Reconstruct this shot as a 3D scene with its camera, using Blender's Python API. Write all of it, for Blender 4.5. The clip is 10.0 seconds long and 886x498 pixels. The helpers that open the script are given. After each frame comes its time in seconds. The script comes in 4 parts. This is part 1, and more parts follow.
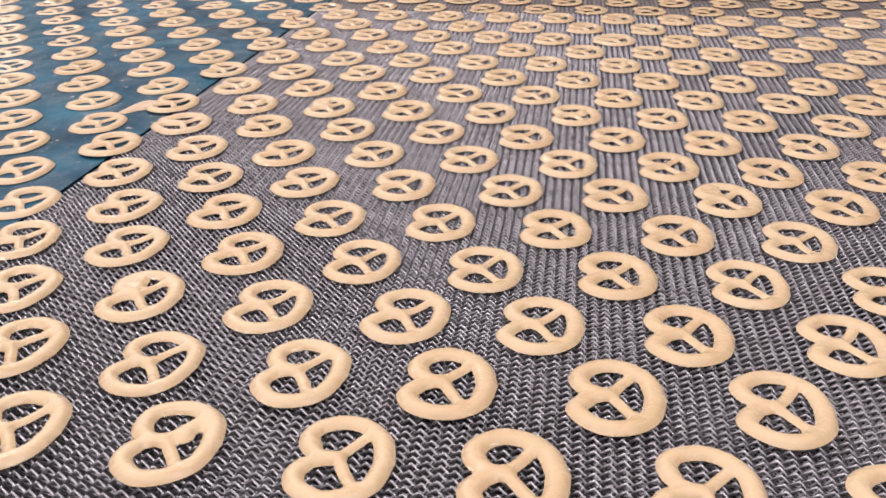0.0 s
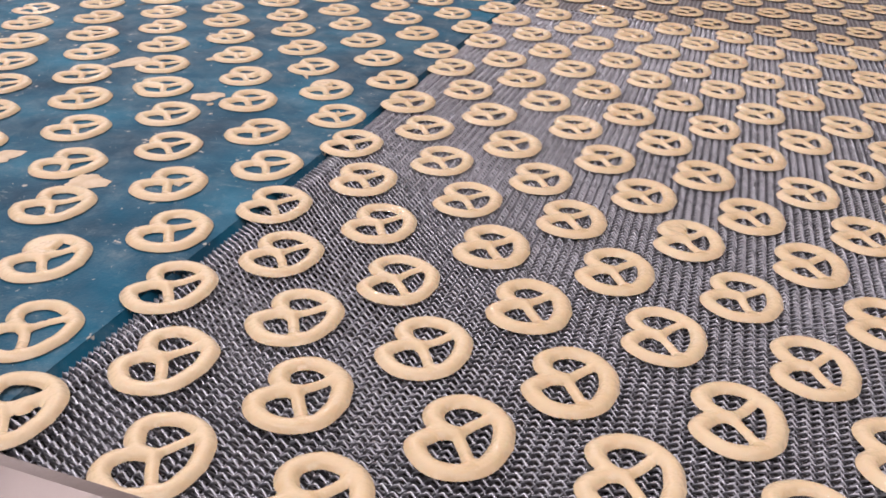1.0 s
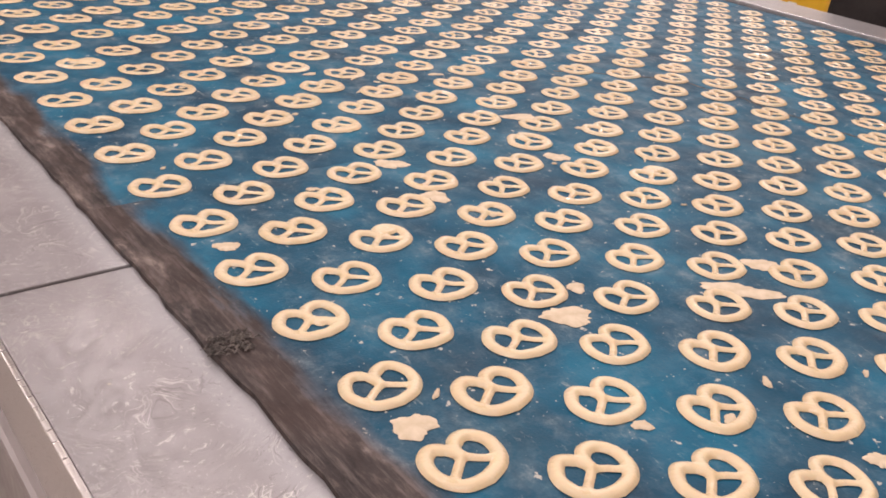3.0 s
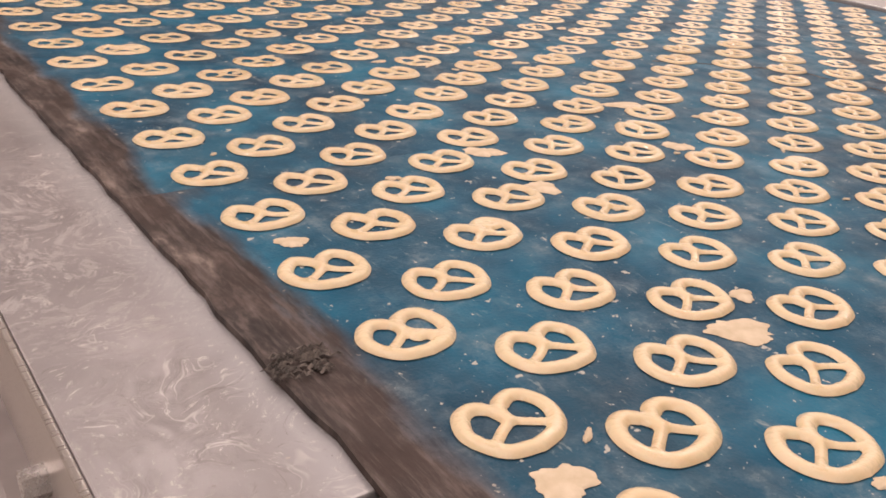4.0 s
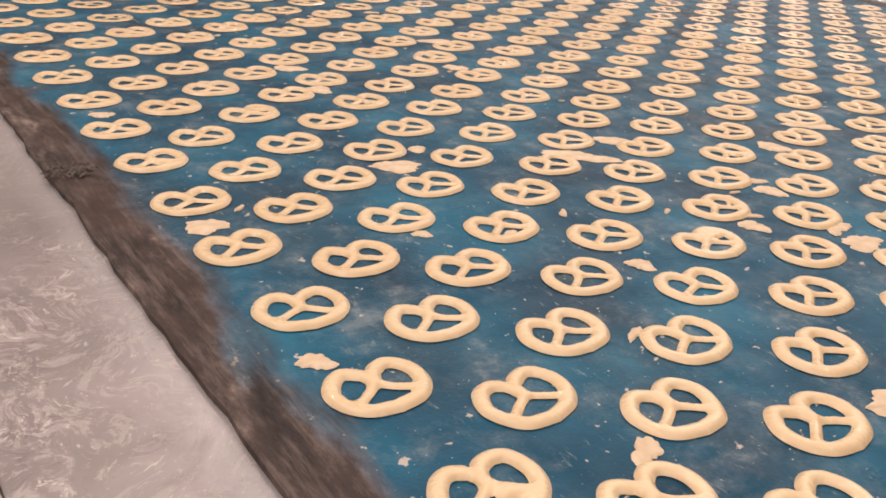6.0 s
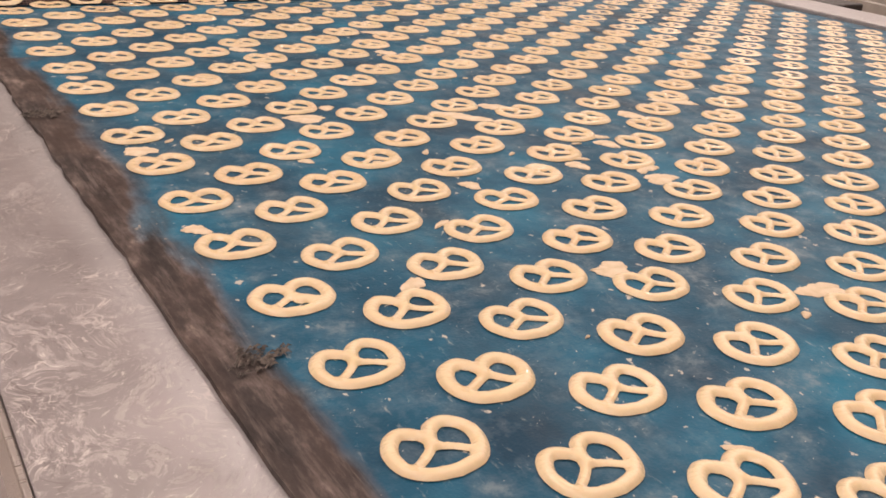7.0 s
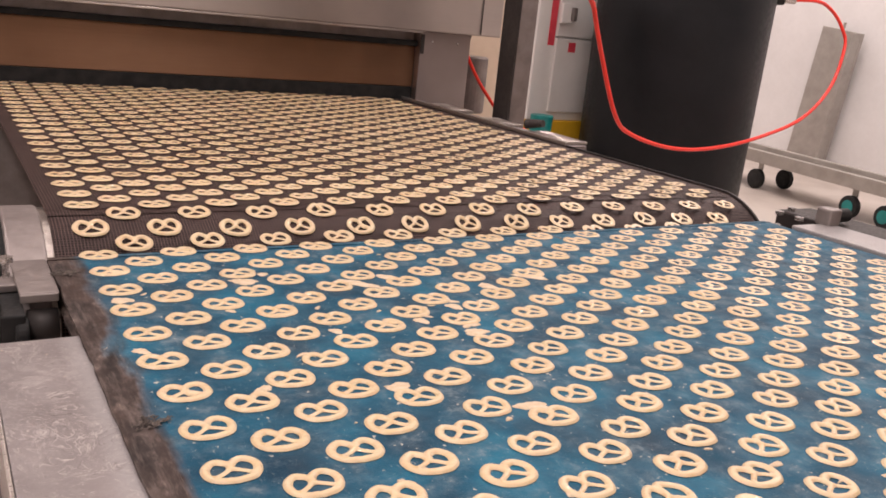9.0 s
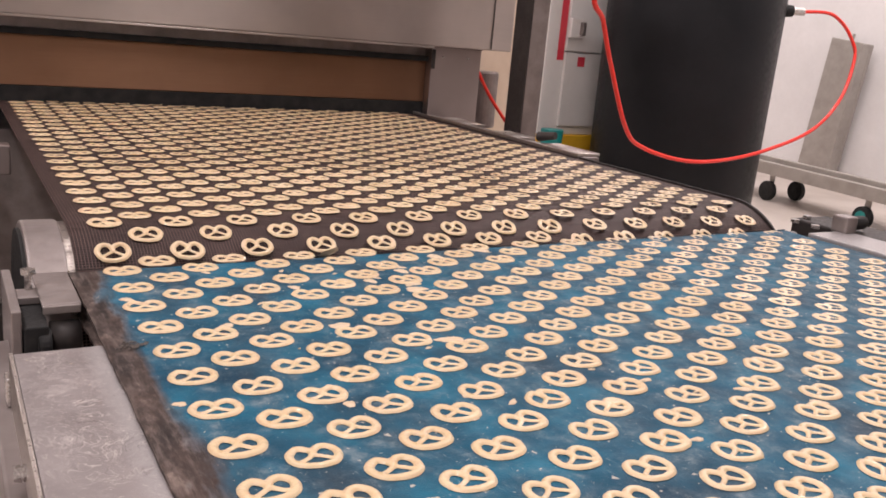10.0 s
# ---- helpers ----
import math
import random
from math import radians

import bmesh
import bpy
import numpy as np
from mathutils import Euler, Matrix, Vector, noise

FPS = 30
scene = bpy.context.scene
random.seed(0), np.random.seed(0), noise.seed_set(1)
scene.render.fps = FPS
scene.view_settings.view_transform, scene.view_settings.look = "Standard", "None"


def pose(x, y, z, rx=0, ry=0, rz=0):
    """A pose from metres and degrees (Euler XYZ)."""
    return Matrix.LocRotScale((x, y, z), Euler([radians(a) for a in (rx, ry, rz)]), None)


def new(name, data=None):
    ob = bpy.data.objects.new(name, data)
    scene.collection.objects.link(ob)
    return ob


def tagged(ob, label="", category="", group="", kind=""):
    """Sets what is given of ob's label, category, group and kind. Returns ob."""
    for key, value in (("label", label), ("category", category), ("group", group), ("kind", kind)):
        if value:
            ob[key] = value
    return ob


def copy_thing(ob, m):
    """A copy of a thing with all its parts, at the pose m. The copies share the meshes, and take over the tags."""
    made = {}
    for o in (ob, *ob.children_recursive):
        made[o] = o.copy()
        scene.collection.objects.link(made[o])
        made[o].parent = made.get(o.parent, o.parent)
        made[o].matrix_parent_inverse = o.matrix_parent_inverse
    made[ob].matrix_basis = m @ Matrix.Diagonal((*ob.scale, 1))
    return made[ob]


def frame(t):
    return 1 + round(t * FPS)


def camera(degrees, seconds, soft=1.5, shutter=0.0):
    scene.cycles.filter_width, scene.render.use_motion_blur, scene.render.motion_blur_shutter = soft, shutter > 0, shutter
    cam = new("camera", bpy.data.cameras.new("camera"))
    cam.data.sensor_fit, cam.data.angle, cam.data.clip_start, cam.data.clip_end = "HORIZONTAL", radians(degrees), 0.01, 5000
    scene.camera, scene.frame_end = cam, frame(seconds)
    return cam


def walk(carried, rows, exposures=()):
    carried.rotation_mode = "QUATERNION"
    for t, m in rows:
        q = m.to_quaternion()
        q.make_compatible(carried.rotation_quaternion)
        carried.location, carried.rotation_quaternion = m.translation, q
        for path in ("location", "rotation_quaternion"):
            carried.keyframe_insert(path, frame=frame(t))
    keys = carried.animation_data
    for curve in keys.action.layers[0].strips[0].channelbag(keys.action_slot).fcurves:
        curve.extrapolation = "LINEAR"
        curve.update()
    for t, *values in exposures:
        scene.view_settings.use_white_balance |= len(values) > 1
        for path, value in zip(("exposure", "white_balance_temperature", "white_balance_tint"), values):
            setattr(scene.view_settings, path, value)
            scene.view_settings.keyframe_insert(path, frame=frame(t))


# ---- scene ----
cam = camera(54.75, 10.0, soft=1.7)
walk(cam, [
    (0.0, pose(-0.1886, -0.1459, 0.9204, 63.24, 0.81, -81.22)),
    (0.5, pose(-0.1708, -0.1185, 0.9162, 62.54, -1.40, -80.76)),
    (1.0, pose(-0.1568, -0.0702, 0.9283, 61.62, -3.16, -71.87)),
    (1.5, pose(-0.1483, -0.0257, 0.9547, 62.35, -3.75, -63.65)),
    (2.0, pose(-0.1566, 0.0115, 0.9931, 62.55, -3.78, -55.25)),
    (2.5, pose(-0.1802, 0.0413, 1.0179, 62.59, -6.21, -46.61)),
    (3.0, pose(-0.1940, 0.1320, 0.9845, 62.45, -6.32, -39.08)),
    (4.5, pose(-0.1324, 0.4552, 0.9089, 64.48, -4.39, -35.96)),
    (5.0, pose(-0.1146, 0.4708, 0.9216, 62.87, -3.21, -36.50)),
    (5.5, pose(-0.1284, 0.4777, 0.9238, 62.96, -3.41, -36.27)),
    (6.0, pose(-0.1360, 0.4763, 0.9287, 63.64, -4.41, -35.51)),
    (7.5, pose(-0.1413, 0.4778, 0.9398, 65.57, -4.83, -32.96)),
    (8.0, pose(-0.1412, 0.4836, 0.9498, 68.02, -5.17, -32.28)),
    (8.5, pose(-0.1403, 0.5130, 1.0297, 73.26, -5.19, -32.11)),
    (9.0, pose(-0.1503, 0.5239, 1.0375, 74.69, -5.66, -30.30)),
    (9.5, pose(-0.1514, 0.5255, 1.0342, 75.12, -5.79, -30.14)),
    (10.0, pose(-0.1592, 0.5239, 1.0290, 75.76, -4.91, -29.79)),
], exposures=[(0.0, 0.05, 6500, 10), (1.0, -0.06, 6250, 10), (2.5, -0.02, 6400, 10), (3.0, 0.04, 6550, 10), (4.5, -0.06, 7250, 12),
              (6.0, -0.03, 7350, 12), (8.5, 0.10, 7400, 12), (9.2, 0.14, 6750, 12), (10.0, 0.15, 6600, 10)])

# ---- light: a factory hall under assumed rows of unseen ceiling tubes ----
world = bpy.data.worlds.new("hall_air")
scene.world = world
world.use_nodes = True
world.node_tree.nodes["Background"].inputs[0].default_value = (1.0, 0.9, 0.9, 1)
world.node_tree.nodes["Background"].inputs[1].default_value = 0.08

CEIL = 4.2


def tube_lamp(x, y, length, turn, power):
    data = bpy.data.lights.new("unseen_tube_light", "AREA")
    data.shape, data.size, data.size_y = "RECTANGLE", length, 0.22
    data.energy, data.color = power, (1.0, 0.905, 0.91)
    lamp = new("unseen_tube_light", data)
    lamp.matrix_world = pose(x, y, CEIL - 0.12, 0, 0, turn)


# uneven powers: stronger on the left, (3.6, 2.6) raised to brighten the cabinet
for lx in (-1.2, 1.2, 3.6):
    for ly in (-1.6, 0.6, 2.6, 4.8):
        tube_lamp(lx, ly, 1.5, 90, {-1.2: 48, 1.2: 18, 3.6: {2.6: 66, 4.8: 22}.get(ly, 5)}[lx])
# four extra lamps, added only to brighten the far wall and background
for lx, ly in ((5.4, 2.6), (5.4, 4.8), (3.6, 7.2), (5.4, 7.2)):
    tube_lamp(lx, ly, 1.5, 90, 29)


# ---- materials ----
def mat(name):
    m = bpy.data.materials.new(name)
    m.use_nodes = True
    return m, m.node_tree.nodes, m.node_tree.links, m.node_tree.nodes["Principled BSDF"]


def node(nodes, kind, **sets):
    n = nodes.new(kind)
    for k, v in sets.items():
        n.inputs[k].default_value = v
    return n


def ramp(nodes, links, src, stops):
    r = nodes.new("ShaderNodeValToRGB")
    while len(r.color_ramp.elements) < len(stops):
        r.color_ramp.elements.new(0.5)
    for e, (p, c) in zip(r.color_ramp.elements, stops):
        e.position, e.color = p, (*c, 1)
    links.new(src, r.inputs[0])
    return r.outputs[0]


def mix(nodes, links, fac, a, b, blend="MIX"):
    m = nodes.new("ShaderNodeMix")
    m.data_type, m.blend_type = "RGBA", blend
    for i, v in ((0, fac), (6, a), (7, b)):
        if hasattr(v, "links"):
            links.new(v, m.inputs[i])
        elif isinstance(v, (int, float)):
            m.inputs[i].default_value = v
        else:
            m.inputs[i].default_value = (*v, 1)
    return m.outputs[2]


def bump(nodes, links, src, strength, distance, shader, before=None):
    b = node(nodes, "ShaderNodeBump", Strength=strength, Distance=distance)
    links.new(src, b.inputs["Height"])
    if before:
        links.new(before, b.inputs["Normal"])
    links.new(b.outputs[0], shader.inputs["Normal"])
    return b.outputs[0]


def noise_at(nodes, links, coord, scale, detail=4.0, rough=0.55):
    n = node(nodes, "ShaderNodeTexNoise", Scale=scale, Detail=detail, Roughness=rough)
    links.new(coord, n.inputs["Vector"])
    return n.outputs[0]


def speckled(name, dark, light, scale, rough, metal=0.0, relief=0.1, fine=None, spread=(0.35, 0.65)):
    """Paint, steel or plastic with stains at two scales and a little relief."""
    m, n, l, s = mat(name)
    co = n.new("ShaderNodeTexCoord").outputs["Object"]
    big = noise_at(n, l, co, scale)
    small = noise_at(n, l, co, fine or scale * 9, 6)
    col = ramp(n, l, big, [(spread[0], dark), (spread[1], light)])
    col = mix(n, l, 0.25, col, ramp(n, l, small, [(0.3, dark), (0.7, light)]))
    l.new(col, s.inputs["Base Color"])
    s.inputs["Metallic"].default_value = metal
    l.new(ramp(n, l, small, [(0.3, (rough * 0.8,) * 3), (0.7, (min(1, rough * 1.25),) * 3)]), s.inputs["Roughness"])
    bump(n, l, small, relief, 0.001, s)
    return m


def dough_material():
    m, n, l, s = mat("raw_dough")
    co = n.new("ShaderNodeTexCoord").outputs["Object"]
    inf = n.new("ShaderNodeNewGeometry").outputs["Random Per Island"]
    a = noise_at(n, l, co, 60, 4)
    b = noise_at(n, l, co, 330, 4)
    col = ramp(n, l, a, [(0.3, (0.60, 0.435, 0.25)), (0.7, (0.68, 0.525, 0.335))])
    col = mix(n, l, 0.3, col, ramp(n, l, inf, [(0.0, (0.575, 0.405, 0.225)), (1.0, (0.70, 0.555, 0.37))]))
    l.new(col, s.inputs["Base Color"])
    l.new(ramp(n, l, a, [(0.35, (0.24,) * 3), (0.65, (0.5,) * 3)]), s.inputs["Roughness"])
    s.inputs["Subsurface Weight"].default_value = 0.15
    s.inputs["Subsurface Radius"].default_value = (0.004, 0.002, 0.001)
    s.inputs["Subsurface Scale"].default_value = 0.6
    s.inputs["Coat Weight"].default_value = 0.7
    s.inputs["Coat Roughness"].default_value = 0.07
    wet = node(n, "ShaderNodeBump", Strength=1.0, Distance=0.0022)
    l.new(noise_at(n, l, co, 250, 2), wet.inputs["Height"])
    l.new(wet.outputs[0], s.inputs["Coat Normal"])
    bump(n, l, b, 0.2, 0.0008, s)
    return m


def scrap_material():
    m, n, l, s = mat("dough_scrap")
    co = n.new("ShaderNodeTexCoord").outputs["Object"]
    a = noise_at(n, l, co, 120, 6)
    l.new(ramp(n, l, a, [(0.3, (0.50, 0.38, 0.25)), (0.7, (0.66, 0.53, 0.39))]), s.inputs["Base Color"])
    s.inputs["Roughness"].default_value = 0.7
    bump(n, l, a, 0.6, 0.001, s)
    return m


def blue_belt_material():
    """Blue belt cloth with flour dust, smears along the run and a dark worn edge; laid by the belt's own map."""
    m, n, l, s = mat("blue_belt_cloth")
    uv = n.new("ShaderNodeUVMap")
    uv.uv_map = "belt"
    co = uv.outputs[0]
    sep = n.new("ShaderNodeSeparateXYZ")
    l.new(co, sep.inputs[0])
    stretch = n.new("ShaderNodeMapping")
    stretch.inputs["Scale"].default_value = (1.0, 0.35, 1.0)
    l.new(co, stretch.inputs[0])
    base = ramp(n, l, noise_at(n, l, co, 14, 5), [(0.30, (0.004, 0.034, 0.066)), (0.5, (0.006, 0.070, 0.125)), (0.72, (0.010, 0.130, 0.215))])
    grime = ramp(n, l, noise_at(n, l, stretch.outputs[0], 9, 6, 0.65), [(0.50, (0, 0, 0)), (0.74, (0.65,) * 3)])
    col = mix(n, l, grime, base, (0.040, 0.045, 0.050))
    dust = ramp(n, l, noise_at(n, l, co, 34, 8, 0.72), [(0.49, (0, 0, 0)), (0.58, (0.16,) * 3), (0.67, (0.6,) * 3)])
    col = mix(n, l, dust, col, (0.20, 0.24, 0.26))
    flecks = ramp(n, l, noise_at(n, l, stretch.outputs[0], 190, 6, 0.75), [(0.60, (0, 0, 0)), (0.70, (0.5,) * 3)])
    col = mix(n, l, flecks, col, (0.34, 0.36, 0.34))
    chips = ramp(n, l, noise_at(n, l, co, 120, 3, 0.6), [(0.665, (0, 0, 0)), (0.69, (0.8,) * 3)])
    col = mix(n, l, chips, col, (0.50, 0.45, 0.38))
    dots = ramp(n, l, noise_at(n, l, co, 520, 2, 0.5), [(0.722, (0, 0, 0)), (0.75, (0.75,) * 3)])
    col = mix(n, l, dots, col, (0.50, 0.48, 0.44))
    # worn dark edge, ragged towards the blue
    wob = n.new("ShaderNodeMath")
    wob.operation = "MULTIPLY_ADD"
    wob.inputs[1].default_value, wob.inputs[2].default_value = 0.064, -0.032
    l.new(noise_at(n, l, stretch.outputs[0], 30, 5), wob.inputs[0])
    edge = n.new("ShaderNodeMath")
    edge.operation = "ADD"
    l.new(sep.outputs[0], edge.inputs[0])
    l.new(wob.outputs[0], edge.inputs[1])
    rng = n.new("ShaderNodeMapRange")
    rng.inputs["From Min"].default_value, rng.inputs["From Max"].default_value = -0.030, -0.016
    rng.inputs["To Min"].default_value, rng.inputs["To Max"].default_value = 1.0, 0.0
    l.new(edge.outputs[0], rng.inputs[0])
    long = n.new("ShaderNodeMapping")
    long.inputs["Scale"].default_value = (1.0, 0.10, 1.0)
    l.new(co, long.inputs[0])
    rub = noise_at(n, l, long.outputs[0], 230, 6, 0.7)
    tint = ramp(n, l, noise_at(n, l, stretch.outputs[0], 42, 4), [(0.4, (0.0, 0.0, 0.0)), (0.65, (0.55,) * 3)])
    worn = ramp(n, l, noise_at(n, l, stretch.outputs[0], 60, 7, 0.7), [(0.36, (0.014, 0.011, 0.011)), (0.50, (0.044, 0.034, 0.032)), (0.58, (0.105, 0.080, 0.072)), (0.68, (0.27, 0.215, 0.19))])
    worn = mix(n, l, tint, worn, (0.066, 0.042, 0.035))
    worn = mix(n, l, ramp(n, l, rub, [(0.50, (0, 0, 0)), (0.66, (0.6,) * 3)]), worn, (0.15, 0.118, 0.107))
    col = mix(n, l, rng.outputs[0], col, worn)
    l.new(col, s.inputs["Base Color"])
    l.new(ramp(n, l, noise_at(n, l, co, 50, 5), [(0.3, (0.42,) * 3), (0.7, (0.7,) * 3)]), s.inputs["Roughness"])
    s.inputs["Specular IOR Level"].default_value = 0.18
    both = mix(n, l, rng.outputs[0], noise_at(n, l, co, 700, 3), rub)
    bump(n, l, both, 0.35, 0.0009, s)
    return m


def wire_sheet_material(name, dark, light, pitch):
    """A wire belt seen from afar: rows of loops, dark between."""
    m, n, l, s = mat(name)
    uv = n.new("ShaderNodeUVMap")
    uv.uv_map = "belt"
    sc = n.new("ShaderNodeVectorMath")
    sc.operation = "SCALE"
    sc.inputs["Scale"].default_value = 1.0 / pitch
    l.new(uv.outputs[0], sc.inputs[0])
    br = node(n, "ShaderNodeTexBrick", Scale=1.0)
    br.inputs["Mortar Size"].default_value = 0.17
    br.inputs["Mortar Smooth"].default_value = 0.5
    br.offset = 0.0 if pitch < 0.0038 else 0.5
    br.inputs["Brick Width"].default_value, br.inputs["Row Height"].default_value = 1.0, 1.0
    br.inputs["Color1"].default_value = br.inputs["Color2"].default_value = (*dark, 1)
    br.inputs["Mortar"].default_value = (*light, 1)
    l.new(sc.outputs[0], br.inputs["Vector"])
    big = noise_at(n, l, uv.outputs[0], 12, 5)
    col = mix(n, l, ramp(n, l, big, [(0.35, (0, 0, 0)), (0.75, (0.45,) * 3)]), br.outputs["Color"], dark)
    l.new(col, s.inputs["Base Color"])
    s.inputs["Metallic"].default_value = 0.2
    s.inputs["Specular IOR Level"].default_value = 0.25
    s.inputs["Roughness"].default_value = 0.55
    bump(n, l, br.outputs["Fac"], 0.6, 0.001, s)
    return m


def plate_material():
    """Bare steel cover smeared with dried flour and scratches."""
    m, n, l, s = mat("smeared_steel")
    co = n.new("ShaderNodeTexCoord").outputs["Object"]
    a = noise_at(n, l, co, 10, 5)
    warp = n.new("ShaderNodeMix")
    warp.data_type = "VECTOR"
    warp.inputs[0].default_value = 0.12
    nn = node(n, "ShaderNodeTexNoise", Scale=14.0, Detail=3.0)
    l.new(co, nn.inputs["Vector"])
    l.new(co, warp.inputs[4])
    l.new(nn.outputs["Color"], warp.inputs[5])
    smear = noise_at(n, l, warp.outputs[1], 110, 8, 0.75)
    mask = ramp(n, l, a, [(0.42, (0, 0, 0)), (0.6, (1, 1, 1))])
    lines = ramp(n, l, smear, [(0.52, (0, 0, 0)), (0.58, (0.4,) * 3), (0.66, (0.15,) * 3)])
    both = mix(n, l, 1.0, mask, lines, "MULTIPLY")
    col = ramp(n, l, noise_at(n, l, co, 26, 4), [(0.3, (0.24, 0.215, 0.215)), (0.7, (0.32, 0.29, 0.29))])
    col = mix(n, l, both, col, (0.55, 0.51, 0.49))
    sx = n.new("ShaderNodeSeparateXYZ")
    l.new(co, sx.inputs[0])
    wide = n.new("ShaderNodeMapRange")
    wide.inputs["From Min"].default_value, wide.inputs["From Max"].default_value = -0.070, -0.056
    wide.inputs["To Max"].default_value = 0.45
    l.new(sx.outputs[0], wide.inputs[0])
    col = mix(n, l, wide.outputs[0], col, (0.44, 0.43, 0.44))
    scr = noise_at(n, l, warp.outputs[1], 260, 9, 0.8)
    col = mix(n, l, ramp(n, l, scr, [(0.58, (0, 0, 0)), (0.63, (0.7,) * 3)]), col, (0.62, 0.57, 0.54))
    col = mix(n, l, ramp(n, l, scr, [(0.36, (0.6,) * 3), (0.41, (0, 0, 0))]), col, (0.16, 0.135, 0.13))
    for size, stretch, turn, shade in ((46, 0.30, 0.5, (0.66, 0.61, 0.58)), (62, 0.22, -0.9, (0.60, 0.55, 0.53)), (38, 0.25, 1.4, (0.15, 0.13, 0.125))):
        lay = n.new("ShaderNodeMapping")
        lay.inputs["Scale"].default_value = (1.0, stretch, 1.0)
        lay.inputs["Rotation"].default_value = (0, 0, turn)
        l.new(warp.outputs[1], lay.inputs[0])
        thin = ramp(n, l, noise_at(n, l, lay.outputs[0], size, 3, 0.6), [(0.488, (0, 0, 0)), (0.5, (0.6,) * 3), (0.512, (0, 0, 0))])
        thin = mix(n, l, 1.0, thin, ramp(n, l, noise_at(n, l, co, 30, 3), [(0.48, (0, 0, 0)), (0.62, (1, 1, 1))]), "MULTIPLY")
        col = mix(n, l, thin, col, shade)
    crumbs = ramp(n, l, noise_at(n, l, co, 130, 2), [(0.74, (0, 0, 0)), (0.78, (0.8,) * 3)])
    col = mix(n, l, crumbs, col, (0.62, 0.5, 0.36))
    l.new(col, s.inputs["Base Color"])
    s.inputs["Metallic"].default_value = 0.3
    l.new(ramp(n, l, both, [(0.0, (0.3,) * 3), (1.0, (0.7,) * 3)]), s.inputs["Roughness"])
    bump(n, l, lines, 0.2, 0.0008, s)
    return m


def brushed(name, colour, rough, along="X"):
    """Brushed stainless steel with streaks and patchy heat tint."""
    m, n, l, s = mat(name)
    co = n.new("ShaderNodeTexCoord").outputs["Object"]
    mp = n.new("ShaderNodeMapping")
    mp.inputs["Scale"].default_value = (3, 420, 420) if along == "X" else (420, 420, 3)
    l.new(co, mp.inputs[0])
    streak = noise_at(n, l, mp.outputs[0], 3, 6)
    patch = noise_at(n, l, co, 3, 4)
    c2 = tuple(v * 0.72 for v in colour)
    thin = ramp(n, l, streak, [(0.35, (0, 0, 0)), (0.75, (0.35,) * 3)])
    col = mix(n, l, thin, ramp(n, l, patch, [(0.3, c2), (0.7, colour)]), colour)
    l.new(col, s.inputs["Base Color"])
    s.inputs["Metallic"].default_value = 0.85
    l.new(ramp(n, l, streak, [(0.3, (rough * 0.8,) * 3), (0.7, (rough * 1.3,) * 3)]), s.inputs["Roughness"])
    s.inputs["Anisotropic"].default_value = 0.95
    s.inputs["Anisotropic Rotation"].default_value = 0.25
    tan = n.new("ShaderNodeTangent")
    tan.direction_type, tan.axis = "RADIAL", "Z"
    l.new(tan.outputs[0], s.inputs["Tangent"])
    bump(n, l, streak, 0.03, 0.0005, s)
    return m


DOUGH = dough_material()
SCRAP = scrap_material()
BLUE = blue_belt_material()
PLATE = plate_material()
WIRE = speckled("galvanised_wire", (0.30, 0.30, 0.335), (0.52, 0.515, 0.56), 90, 0.40, 0.8, 0.1)
WIRE_FAR = wire_sheet_material("wire_belt_far", (0.08, 0.073, 0.077), (0.28, 0.27, 0.28), 0.0039)
BROWN = wire_sheet_material("oven_wire_belt", (0.008, 0.004, 0.004), (0.12, 0.074, 0.068), 0.0036)
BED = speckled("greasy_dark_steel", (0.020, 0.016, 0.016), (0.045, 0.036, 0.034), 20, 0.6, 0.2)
FRAYED = speckled("frayed_belt_edge", (0.010, 0.009, 0.009), (0.20, 0.165, 0.145), 260, 0.9, 0.0, 0.6)
STEEL = brushed("brushed_steel", (0.52, 0.47, 0.44), 0.3)
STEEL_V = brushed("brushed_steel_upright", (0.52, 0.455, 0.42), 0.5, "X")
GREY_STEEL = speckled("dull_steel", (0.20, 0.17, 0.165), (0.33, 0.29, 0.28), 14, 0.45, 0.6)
BRONZED = brushed("heat_tinted_steel", (0.33, 0.185, 0.115), 0.5)
STEEL_C = brushed("dull_brushed_steel", (0.34, 0.285, 0.275), 0.38)
CHROME = speckled("bolt_zinc", (0.45, 0.43, 0.42), (0.65, 0.62, 0.6), 80, 0.25, 0.9)
BLACK = speckled("black_rubber_and_shade", (0.012, 0.012, 0.013), (0.03, 0.029, 0.029), 30, 0.55)
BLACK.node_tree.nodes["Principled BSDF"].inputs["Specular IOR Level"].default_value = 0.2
TANK = speckled("black_plastic_tank", (0.009, 0.010, 0.012), (0.018, 0.019, 0.022), 2.2, 0.42, 0.0, 0.05, 40)
TANK.node_tree.nodes["Principled BSDF"].inputs["Specular IOR Level"].default_value = 0.2
RED = speckled("red_hose", (0.82, 0.022, 0.014), (0.92, 0.04, 0.025), 20, 0.35)
WHITE = speckled("white_enamel", (0.76, 0.75, 0.74), (0.86, 0.85, 0.84), 2.5, 0.4, 0.0, 0.03)
WALL = speckled("painted_wall", (0.70, 0.68, 0.675), (0.82, 0.80, 0.80), 1.3, 0.6, 0.0, 0.15, 30)
FLOOR = speckled("sealed_concrete", (0.42, 0.36, 0.32), (0.60, 0.54, 0.49), 1.6, 0.45, 0.0, 0.1, 26)
YELLOW = speckled("yellow_paint", (0.75, 0.42, 0.02), (0.85, 0.52, 0.04), 6, 0.45)
